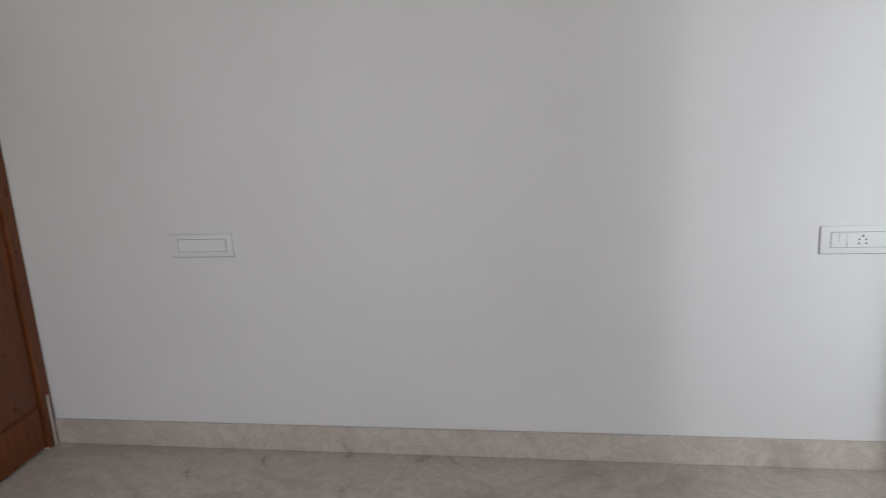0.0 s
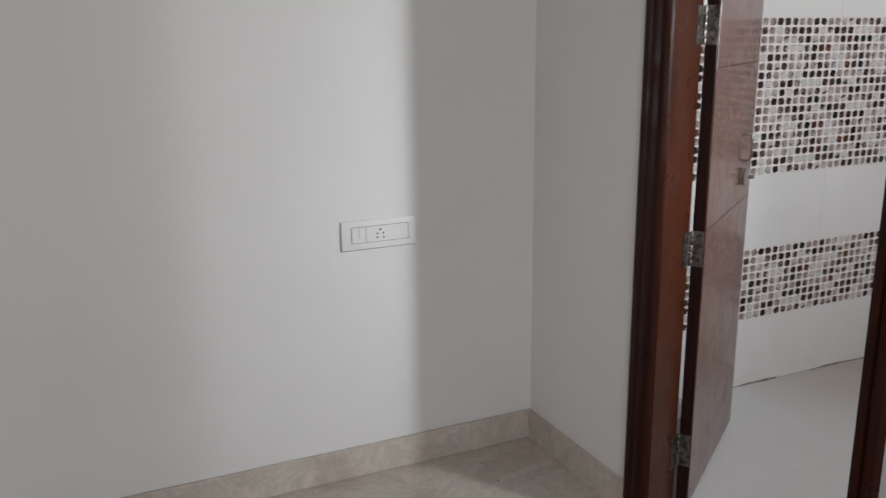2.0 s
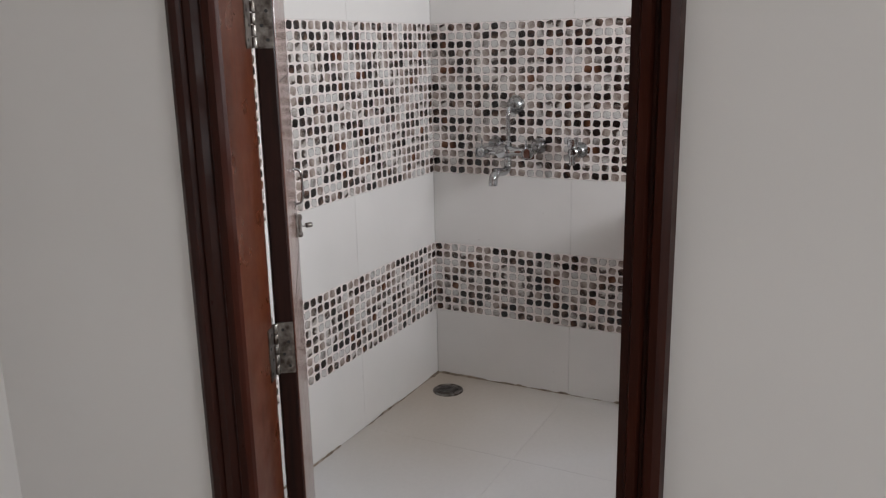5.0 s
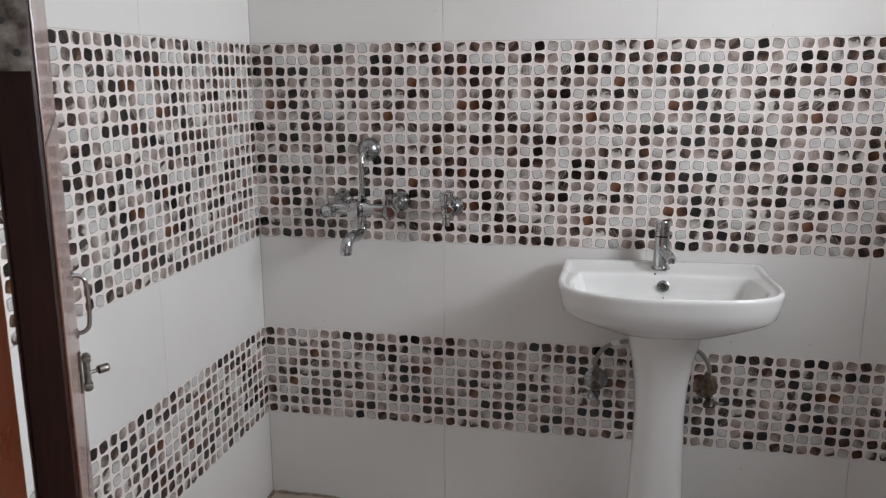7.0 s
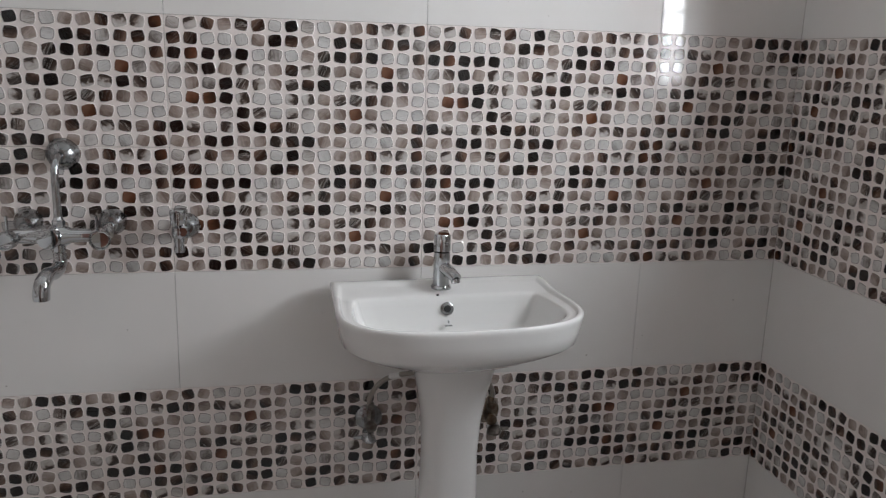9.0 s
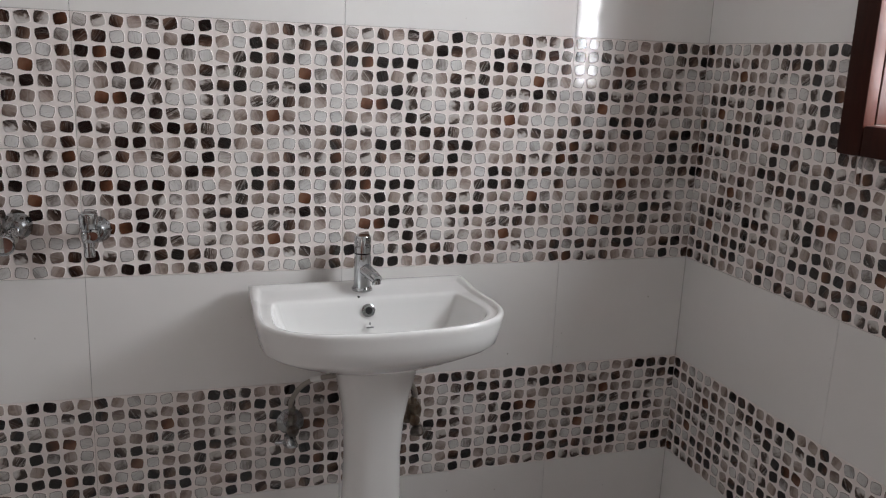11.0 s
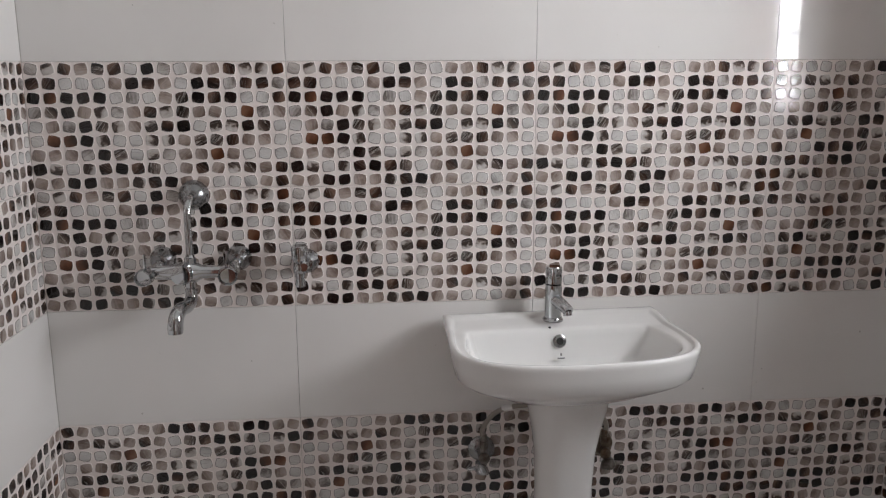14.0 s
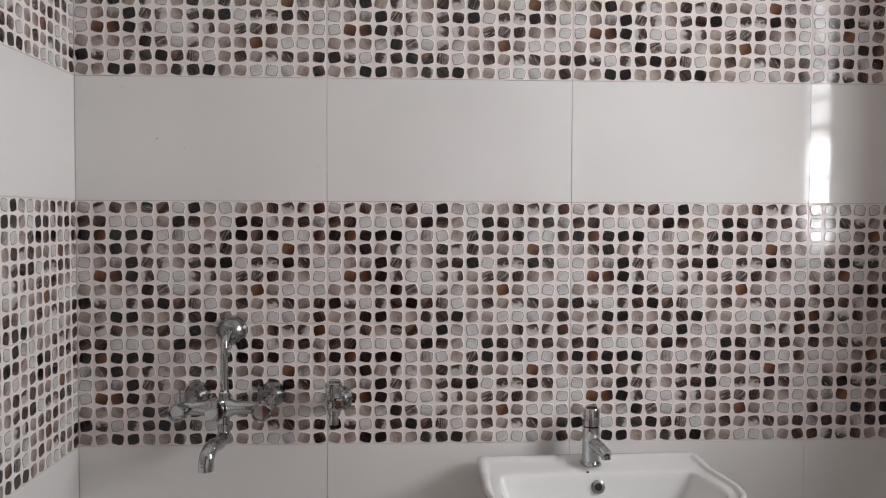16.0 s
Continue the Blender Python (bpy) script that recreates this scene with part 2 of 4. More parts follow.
link(STEEL, ramp(STEEL, noise_tex(STEEL, v, 45, 4), [(0.35, (0.09, 0.07, 0.058)), (0.5, (0.21, 0.19, 0.172)), (0.7, (0.36, 0.34, 0.32))]), base(STEEL))
HINGE_STEEL = material("dull_hinge_steel", (0.16, 0.145, 0.13), 0.48, 1.0)
link(HINGE_STEEL, ramp(HINGE_STEEL, noise_tex(HINGE_STEEL, world_coords(HINGE_STEEL), 55, 4), [(0.35, (0.06, 0.047, 0.04)), (0.55, (0.17, 0.152, 0.138)), (0.72, (0.30, 0.28, 0.26))]), base(HINGE_STEEL))
TARNISHED = material("tarnished_brass", (0.30, 0.22, 0.14), 0.35, 1.0)
v = world_coords(TARNISHED)
link(TARNISHED, ramp(TARNISHED, noise_tex(TARNISHED, v, 50, 4), [(0.35, (0.11, 0.072, 0.045)), (0.65, (0.27, 0.225, 0.18))]), base(TARNISHED))
BRAID = material("braided_hose", (0.30, 0.27, 0.235), 0.38, 0.7)
w = node(BRAID, "ShaderNodeTexChecker", Scale=380.0)
link(BRAID, world_coords(BRAID), w.inputs["Vector"])
bump(BRAID, w.outputs["Fac"], 0.5, 0.001)
CERAMIC = material("white_ceramic", (0.79, 0.785, 0.77), 0.07, coat=0.5)
bump(CERAMIC, noise_tex(CERAMIC, world_coords(CERAMIC), 9, 2), 0.02, 0.004)
BLACK = material("black_hole", (0.01, 0.01, 0.01), 0.6)
GREY_MARK = material("grey_mark", (0.22, 0.22, 0.22), 0.6)
PLASTIC = material("white_plastic", (0.78, 0.77, 0.75), 0.30)
bump(PLASTIC, noise_tex(PLASTIC, world_coords(PLASTIC), 220, 2), 0.03, 0.001)
GLASS = material("window_glass", (0.9, 0.95, 0.95), 0.02)
GLASS.node_tree.nodes["Principled BSDF"].inputs["Transmission Weight"].default_value = 1.0
PAVING = material("outside_ground", (0.20, 0.18, 0.16), 0.9)
link(PAVING, ramp(PAVING, noise_tex(PAVING, world_coords(PAVING), 0.8, 5), [(0.3, (0.15, 0.14, 0.12)), (0.7, (0.24, 0.22, 0.19))]), base(PAVING))


# ---------------------------------------------------------------- mesh helpers
def mesh_of(name, bm, *materials):
    me = bpy.data.meshes.new(name)
    bm.normal_update()
    bm.to_mesh(me)
    bm.free()
    for m in materials:
        me.materials.append(m)
    return me


def smooth(me, degrees=35):
    me.polygons.foreach_set("use_smooth", [True] * len(me.polygons))
    me.set_sharp_from_angle(angle=radians(degrees))
    return me


def thing(name, label, category, place=(0, 0, 0), group="", kind=""):
    ob = new(name)
    ob.empty_display_size = 0.1
    ob.location = place
    return tagged(ob, label, category, group, kind)


def part(name, bm, mat, parent, label="", soft=35):
    me = mesh_of(name, bm, mat)
    if soft:
        smooth(me, soft)
    ob = new(name, me)
    ob.parent = parent
    if parent.type == "EMPTY" and parent.parent is None:
        ob.matrix_parent_inverse = Matrix.Translation(parent.location).inverted()
    return tagged(ob, label) if label else ob


def solid(name, bm, mat, label, category, group="", kind="", soft=35):
    me = mesh_of(name, bm, mat)
    if soft:
        smooth(me, soft)
    return tagged(new(name, me), label, category, group, kind)


def box(bm, lo, hi, bevel=0.0, segments=1):
    got = bmesh.ops.create_cube(bm, size=1.0)
    vs = got["verts"]
    for v in vs:
        v.co = Vector([lo[k] + (v.co[k] + 0.5) * (hi[k] - lo[k]) for k in range(3)])
    if bevel:
        es = list({e for v in vs for e in v.link_edges})
        bmesh.ops.bevel(bm, geom=es, offset=bevel, segments=segments, affect="EDGES", profile=0.6)
    return bm


def boxes(*items, bevel=0.0):
    bm = bmesh.new()
    for lo, hi in items:
        box(bm, lo, hi, bevel)
    return bm


def loft(bm, rings, close_first=True, close_last=True):
    rows = [[bm.verts.new(p) for p in ring] for ring in rings]
    n = len(rows[0])
    for a, b in zip(rows, rows[1:]):
        for k in range(n):
            bm.faces.new((a[k], a[(k + 1) % n], b[(k + 1) % n], b[k]))
    if close_first:
        bm.faces.new(list(reversed(rows[0])))
    if close_last:
        bm.faces.new(rows[-1])
    bmesh.ops.recalc_face_normals(bm, faces=bm.faces[:])
    return bm


def ring(centre, axis, r, n=24, squash=1.0):
    q = Vector(axis).to_track_quat("Z", "Y")
    return [Vector(centre) + q @ Vector((r * math.cos(2 * math.pi * k / n), squash * r * math.sin(2 * math.pi * k / n), 0)) for k in range(n)]


def turned(bm, start, axis, profile, n=24):
    """A turned solid along axis: profile holds (distance along it, radius)."""
    start, axis = Vector(start), Vector(axis).normalized()
    return loft(bm, [ring(start + axis * d, axis, max(r, 0.0004), n) for d, r in profile])


def tube(bm, path, radius, n=14):
    """A pipe of the given radius, or radii, along a smooth path."""
    pts = [Vector(p) for p in path]
    fine = []
    for k in range(len(pts) - 1):
        p0, p1, p2, p3 = pts[max(k - 1, 0)], pts[k], pts[k + 1], pts[min(k + 2, len(pts) - 1)]
        for j in range(6):
            t = j / 6
            fine.append(0.5 * ((2 * p1) + (p2 - p0) * t + (2 * p0 - 5 * p1 + 4 * p2 - p3) * t * t + (3 * p1 - p0 - 3 * p2 + p3) * t ** 3))
    fine.append(pts[-1])
    rings, q = [], None
    for k, p in enumerate(fine):
        way = (fine[min(k + 1, len(fine) - 1)] - fine[max(k - 1, 0)]).normalized()
        if q is None:
            q = way.to_track_quat("Z", "Y")
        else:
            q = (q @ Vector((0, 0, 1))).rotation_difference(way) @ q
        r = radius if not isinstance(radius, (list, tuple)) else radius[0] + (radius[1] - radius[0]) * k / (len(fine) - 1)
        rings.append([p + q @ Vector((r * math.cos(2 * math.pi * j / n), r * math.sin(2 * math.pi * j / n), 0)) for j in range(n)])
    return loft(bm, rings)


def prism(bm, outline, z0, z1):
    """An upright extrusion of an outline in the plan."""
    return loft(bm, [[(x, y, z0) for x, y in outline], [(x, y, z1) for x, y in outline]])


# ---------------------------------------------------------------- plan
BACK, LEFT, RIGHT = 0.0, 0.0, -2.213          # tiled faces of the bathroom
DOOR_B, DOOR_A = -1.846, -1.995               # door wall: bathroom face, bedroom face
WEST, SOUTH, TOP = -5.63, -4.60, 2.75         # bedroom
TW, TH, Z0 = 0.6036, 0.30, 0.295              # tile width, course height, top of the first course
JAMB_L, JAMB_R, HEAD = -0.622, -1.360, 2.04   # door opening
WIN_X0, WIN_X1, WIN_Z0, WIN_Z1 = -1.12, -0.605, 1.32, 2.40


def slab(name, label, *items, mat=PLASTER):
    return solid(name, boxes(*items), mat, label, "wall", kind="structure", soft=0)


T = 0.010
wall_back = slab("wall_east", "white and mosaic tiled bathroom wall behind the basin", ((T, RIGHT - 0.2, -0.1), (0.16, 0.2, TOP)), mat=GROUT)
slab("wall_north", "white plastered bedroom wall running on into the bathroom", ((WEST - 0.2, 0.0, -0.1), (DOOR_A + 0.06, 0.2, TOP)))
wall_left_bath = slab("wall_north_bathroom", "tiled bathroom wall beside the opened door", ((DOOR_A + 0.06, T, -0.1), (T, 0.2, TOP)), mat=PALE_GROUT)
wall_right = slab("wall_south_bathroom", "tiled bathroom wall with the window", ((DOOR_A, RIGHT - 0.2, -0.1), (WIN_X0, RIGHT - T, TOP)),
                  ((WIN_X1, RIGHT - 0.2, -0.1), (T, RIGHT - T, TOP)), ((WIN_X0, RIGHT - 0.2, -0.1), (WIN_X1, RIGHT - T, WIN_Z0)), ((WIN_X0, RIGHT - 0.2, WIN_Z1), (WIN_X1, RIGHT - T, TOP)), mat=GROUT)
FO_L, FO_R, STOP_L = -0.60, -1.390, -0.683
wall_door = slab("wall_door", "white plastered wall with the bathroom doorway", ((DOOR_A, FO_L, -0.1), (DOOR_B - T, 0.0, TOP)),
                 ((DOOR_A, SOUTH - 0.2, -0.1), (DOOR_B - T, FO_R, TOP)), ((DOOR_A, FO_R, HEAD + 0.05), (DOOR_B - T, FO_L, TOP)))
slab("wall_west", "white plastered bedroom wall with a wooden door", ((WEST - 0.2, SOUTH - 0.2, -0.1), (WEST, -1.05, TOP)), ((WEST - 0.2, -0.06, -0.1), (WEST, 0.0, TOP)),
     ((WEST - 0.2, -1.05, 2.10), (WEST, -0.06, TOP)))
slab("wall_south", "white plastered bedroom wall with a window", ((WEST, SOUTH - 0.2, -0.1), (-5.2, SOUTH, TOP)), ((-3.4, SOUTH - 0.2, -0.1), (DOOR_A, SOUTH, TOP)),
     ((-5.2, SOUTH - 0.2, -0.1), (-3.4, SOUTH, 0.75)), ((-5.2, SOUTH - 0.2, 2.15), (-3.4, SOUTH, TOP)))
solid("ceiling", boxes(((WEST - 0.2, SOUTH - 0.2, TOP), (0.16, 0.2, TOP + 0.15))), CEILING_PAINT, "plain white painted ceiling", "ceiling", kind="structure", soft=0)
solid("floor_bedroom", boxes(((WEST - 0.2, SOUTH - 0.2, -0.12), (-1.935, 0.1, 0.0))), MARBLE, "warm grey polished marble bedroom floor", "floor", kind="structure", soft=0)
floor_bath = solid("floor_bathroom", boxes(((-1.935, RIGHT - 0.05, -0.12), (0.05, 0.05, -0.003))), FLOOR_GROUT, "beige tiled bathroom floor with cement haze, whitened towards the door for glare", "floor", kind="structure", soft=0)
solid("ground", boxes(((-400, -400, -0.4), (400, 400, -0.15))), PAVING, "dusty ground outside", "ground", kind="structure", soft=0)

# skirting with a rounded top edge
bm = bmesh.new()
box(bm, (WEST + 0.011, -0.012, 0.0), (DOOR_A, -0.0005, 0.109), 0.002)
solid("baseboard", bm, MARBLE, "grey marble skirting along the socket wall", "skirting", kind="structure", soft=0)
bm = bmesh.new()
box(bm, (DOOR_A - 0.012, FO_L + 0.012, 0.0), (DOOR_A - 0.0005, -0.0125, 0.109), 0.002)
solid("baseboard", bm, MARBLE, "grey marble skirting beside the door frame", "skirting", kind="structure", soft=0)
bm = bmesh.new()
box(bm, (DOOR_A - 0.012, SOUTH, 0.0), (DOOR_A - 0.0005, FO_R - 0.012, 0.109), 0.002)
solid("baseboard", bm, MARBLE, "grey marble skirting past the door", "skirting", kind="structure", soft=0)

# ---------------------------------------------------------------- bathroom door frame
door_frame = thing("door_frame", "dark varnished wooden door frame with moulded edges", "door frame", (-1.95, -1.0, 0), kind="structure")
F = -2.016
left_out = [(DOOR_A, FO_L + 0.010), (F, FO_L + 0.008), (F - 0.006, FO_L - 0.004), (F - 0.006, FO_L - 0.020), (F + 0.003, FO_L - 0.026), (F + 0.003, FO_L - 0.030), (F - 0.004, FO_L - 0.034),
            (F - 0.004, FO_L - 0.048), (F + 0.006, FO_L - 0.055), (F + 0.006, FO_L - 0.060), (F, FO_L - 0.066), (F + 0.002, FO_L - 0.080), (F + 0.012, FO_L - 0.084), (DOOR_A, FO_L - 0.084), (DOOR_A, FO_L)]
part("moulding", prism(bmesh.new(), left_out, 0.0, HEAD + 0.085), DARK_WOOD, door_frame, soft=20)
part("jamb", prism(bmesh.new(), [(DOOR_A + 0.001, FO_L - 0.001), (DOOR_A + 0.001, STOP_L), (DOOR_B - 0.004, JAMB_L), (DOOR_B - 0.004, FO_L - 0.001)], 0.0, HEAD), RED_WOOD, door_frame, "red-brown inner jamb", soft=20)
right_out = [(DOOR_A, FO_R - 0.010), (F, FO_R - 0.008), (F - 0.006, FO_R + 0.002), (F - 0.006, FO_R + 0.012), (F + 0.003, FO_R + 0.017), (F + 0.003, FO_R + 0.021), (F - 0.004, FO_R + 0.025),
             (F - 0.004, FO_R + 0.036), (F + 0.006, FO_R + 0.041), (F + 0.008, FO_R + 0.052), (DOOR_A, FO_R + 0.053), (DOOR_A, FO_R)]
part("moulding", prism(bmesh.new(), right_out, 0.0, HEAD + 0.085), DARK_WOOD, door_frame, soft=20)
part("jamb", prism(bmesh.new(), [(DOOR_A + 0.001, FO_R + 0.001), (DOOR_A + 0.001, FO_R + 0.050), (DOOR_B - 0.004, JAMB_R - 0.004), (DOOR_B - 0.004, FO_R + 0.001)], 0.0, HEAD), DARK_WOOD, door_frame, soft=20)
bm = bmesh.new()
box(bm, (F - 0.004, FO_R + 0.0535, HEAD), (DOOR_A, FO_L - 0.0845, HEAD + 0.084), 0.005, 2)
part("moulding", bm, DARK_WOOD, door_frame)
bm = bmesh.new()
box(bm, (DOOR_A + 0.001, FO_R, HEAD + 0.0005), (DOOR_B - 0.004, FO_L, HEAD + 0.05), 0.003)
part("head", bm, DARK_WOOD, door_frame)

# ---------------------------------------------------------------- bathroom door, standing open
PIN, ANGLE, LEAF = Vector((-1.837, -0.620, 0.0)), 36.0, 0.68
door = thing("door", "dark brown wooden bathroom door, standing wide open inwards", "door", PIN)
door.rotation_euler = (0, 0, radians(ANGLE))


def leaf_part(name, bm, mat, parent, label="", soft=35):
    me = mesh_of(name, bm, mat)
    if soft:
        smooth(me, soft)
    ob = new(name, me)
    ob.parent = parent
    return tagged(ob, label) if label else ob


# in the leaf's own frame: x along it from the pin, -y towards the face that shows
bm = bmesh.new()
box(bm, (0.0062, -0.034, 0.012), (LEAF, -0.0005, HEAD - 0.006), 0.0025)
leaf = leaf_part("leaf", bm, DOOR_EDGE, door, "dark varnished edges")
bm = bmesh.new()
box(bm, (0.0090, -0.0365, 0.015), (LEAF - 0.003, -0.0342, HEAD - 0.009), 0.0008)
leaf_part("face", bm, DOOR_FACE, leaf, "glossy brown laminate face")
bm = bmesh.new()
box(bm, (0.013, -0.0003, 0.015), (LEAF - 0.003, 0.002, HEAD - 0.009), 0.0008)
leaf_part("face", bm, DOOR_FACE, leaf)


def hinge_plate(bm, u0, u1, z0, z1, put):
    """A plate with screw heads, laid by put(u, z, out)."""
    def quad(a, b, c0, c1, d0, d1):
        vs = [bm.verts.new(put(u, z, o)) for u, z, o in ((a, c0, d0), (b, c0, d0), (b, c1, d0), (a, c1, d0), (a, c0, d1), (b, c0, d1), (b, c1, d1), (a, c1, d1))]
        for f in ((0, 1, 2, 3), (4, 7, 6, 5), (0, 4, 5, 1), (1, 5, 6, 2), (2, 6, 7, 3), (3, 7, 4, 0)):
            bm.faces.new([vs[k] for k in f])
    quad(u0, u1, z0, z1, 0.0, 0.0022)
    bmesh.ops.recalc_face_normals(bm, faces=bm.faces[:])
    return bm


def hinge_holes(u0, u1, z0, z1, put):
    bm = bmesh.new()
    for k in range(4):
        u, z = u0 + (u1 - u0) * (0.34 if k % 2 else 0.66), z0 + (z1 - z0) * (0.14 + 0.24 * k)
        c = [bm.verts.new(put(u + 0.0032 * math.cos(a), z + 0.0032 * math.sin(a), 0.0026)) for a in [2 * math.pi * j / 10 for j in range(10)]]
        d = [bm.verts.new(put(u + 0.0030 * math.cos(a), z + 0.0030 * math.sin(a), 0.0012)) for a in [2 * math.pi * j / 10 for j in range(10)]]
        bm.faces.new(c)
        for j in range(10):
            bm.faces.new((c[j], c[(j + 1) % 10], d[(j + 1) % 10], d[j]))
    bmesh.ops.recalc_face_normals(bm, faces=bm.faces[:])
    return bm


def jamb_put(u, z, out):
    a, b = Vector((DOOR_B - 0.006, JAMB_L - 0.001, 0)), Vector((DOOR_A + 0.001, STOP_L, 0))
    way = (b - a).normalized()
    p = a + way * u + Vector((-way.y, way.x, 0)) * -out
    return (p.x, p.y, z) if (Vector((-way.y, way.x, 0)) * -1).y < 0 else (p.x - 2 * (Vector((-way.y, way.x, 0)) * -out).x, p.y - 2 * (Vector((-way.y, way.x, 0)) * -out).y, z)


for zc in (0.20, 0.835, 1.455):
    z0, z1 = zc - 0.052, zc + 0.052
    hinge = thing("hinge", "brushed steel butt hinge with open screw holes", "hinge", (PIN.x, PIN.y, zc), group="hinges of the bathroom door")
    leaf_side = pose(PIN.x, PIN.y, 0, 0, 0, ANGLE)
    edge_put = lambda u, z, out: tuple(leaf_side @ Vector((0.0057 - out, -0.003 - u, z)))
    part("plate", hinge_plate(bmesh.new(), 0.0, 0.030, z0, z1, edge_put), HINGE_STEEL, hinge, soft=0)
    part("screw_hole", hinge_holes(0.0, 0.030, z0, z1, edge_put), BLACK, hinge, soft=0)
    part("plate", hinge_plate(bmesh.new(), 0.0, 0.030, z0, z1, jamb_put), STEEL, hinge, soft=0)
    part("screw_hole", hinge_holes(0.0, 0.030, z0, z1, jamb_put), BLACK, hinge, soft=0)
    for k in range(5):
        a, b = z0 + (z1 - z0) * (k + 0.04) / 5, z0 + (z1 - z0) * (k + 0.96) / 5
        part("knuckle", turned(bmesh.new(), (PIN.x - 0.001, PIN.y + 0.001, a), (0, 0, 1), [(0, 0.0048), (0.001, 0.0055), (b - a - 0.001, 0.0055), (b - a, 0.0048)], 12), STEEL, hinge)

# pull handle, tower bolt and grooves on the leaf's face
handle = thing("door_handle", "chrome pull handle on the open bathroom door", "handle", PIN)
handle.rotation_euler = (0, 0, radians(ANGLE))
leaf_part("grip", tube(bmesh.new(), [(0.55, -0.037, 1.110), (0.55, -0.048, 1.108), (0.55, -0.055, 1.098), (0.55, -0.057, 1.065), (0.55, -0.055, 1.032), (0.55, -0.048, 1.022), (0.55, -0.037, 1.020)], 0.0034), CHROME, handle)
for z in (1.110, 1.020):
    leaf_part("rose", turned(bmesh.new(), (0.55, -0.0362, z), (0, -1, 0), [(0, 0.008), (0.002, 0.008), (0.004, 0.005)], 16), CHROME, handle)
bolt = thing("tower_bolt", "small steel tower bolt with a knob on the door", "bolt", PIN)
bolt.rotation_euler = (0, 0, radians(ANGLE))
bm = bmesh.new()
box(bm, (0.492, -0.040, 0.944), (0.512, -0.0365, 1.004), 0.001)
leaf_part("plate", bm, STEEL, bolt)
leaf_part("rod", tube(bmesh.new(), [(0.502, -0.046, 0.945), (0.502, -0.046, 0.97), (0.502, -0.046, 1.002)], 0.005), STEEL, bolt)
leaf_part("knob", turned(bmesh.new(), (0.502, -0.046, 0.972), (0.45, -1, 0.03), [(0, 0.003), (0.016, 0.003), (0.017, 0.0065), (0.031, 0.0065), (0.033, 0.005)], 12), STEEL, bolt)
for z in (0.952, 0.994):
    bm = bmesh.new()
    box(bm, (0.495, -0.053, z - 0.005), (0.509, -0.040, z + 0.005), 0.003, 2)
    leaf_part("bracket", bm, STEEL, bolt)
for z in (1.343, 0.888):
    bm = bmesh.new()
    box(bm, (0.014, -0.0369, z - 0.0013), (LEAF - 0.004, -0.0360, z + 0.0013))
    leaf_part("groove", bm, BLACK, leaf, "thin dark groove across the face", soft=0)

# ---------------------------------------------------------------- bedroom fittings
def socket_plate(x0, x1, z0, z1, modules, label):
    t = thing("switch_plate", label, "switch plate", ((x0 + x1) / 2, 0, z0))
    bm = bmesh.new()
    box(bm, (x0, -0.009, z0), (x1, 0.0, z1), 0.003, 2)
    part("frame", bm, PLASTIC, t)
    # grey strips paint the shadow line along the plate's left and lower edges
    part("edge_shadow_strip", boxes(((x0 - 0.0016, -0.0020, z0 - 0.0014), (x0 + 0.0002, -0.0004, z1))), GREY_MARK, t, soft=0)
    part("edge_shadow_strip", boxes(((x0 - 0.0016, -0.0020, z0 - 0.0030), (x1, -0.0004, z0 - 0.0015))), GREY_MARK, t, soft=0)
    w, h = x1 - x0, z1 - z0
    a, b, c, d = x0 + 0.13 * w, x1 - 0.10 * w, z0 + 0.24 * h, z1 - 0.22 * h
    part("recess", boxes(((a - 0.0015, -0.0094, c - 0.0015), (b + 0.0015, -0.0088, d + 0.0015))), GREY_MARK, t, "shadow-dark joint", soft=0)
    at = a
    for share in modules:
        nx = at + (b - a) * share
        bm = bmesh.new()
        box(bm, (at + 0.0006, -0.0112, c), (nx - 0.0006, -0.0085, d), 0.001)
        part("module", bm, PLASTIC, t)
        at = nx
    return t, a, b, c, d


plate, a, b, c, d = socket_plate(-2.690, -2.441, 0.785, 0.878, (0.25, 0.75), "white plastic switch and socket plate set in the wall")
for k, (u, w) in enumerate(((0.0, 0.013), (-0.010, 0.001), (0.010, 0.001), (-0.011, -0.012), (0.011, -0.012))):
    part("socket_hole", turned(bmesh.new(), (a + (b - a) * 0.5 + u, -0.0108, (c + d) / 2 + w), (0, -1, 0), [(0, 0.0030 if k else 0.0042), (0.0007, 0.0030 if k else 0.0042)], 10), BLACK if k != 0 else GREY_MARK, plate)
part("slot", boxes(((a + (b - a) * 0.125 - 0.0006, -0.0116, c + 0.018), (a + (b - a) * 0.125 + 0.0006, -0.0110, d))), GREY_MARK, plate, soft=0)
part("slot", boxes(((a + (b - a) * 0.25 - 0.0006, -0.0116, c), (a + (b - a) * 0.25 + 0.0006, -0.0110, c + 0.022))), GREY_MARK, plate, soft=0)
socket_plate(-4.985, -4.738, 0.797, 0.884, (1.0,), "white blank plastic plate in the wall")

west_door = thing("door", "closed red-brown varnished wooden bedroom door", "door", (WEST, -0.5, 0), kind="structure")
bm = bmesh.new()
box(bm, (WEST - 0.05, -0.995, 0.008), (WEST - 0.012, -0.062, 2.05), 0.003)
part("leaf", bm, ORANGE_WOOD, west_door)
for z0, z1 in ((0.012, 0.185), (0.20, 2.04)):
    bm = bmesh.new()
    box(bm, (WEST - 0.012, -0.99, z0), (WEST - 0.006, -0.064, z1), 0.002)
    part("panel", bm, ORANGE_WOOD, west_door)
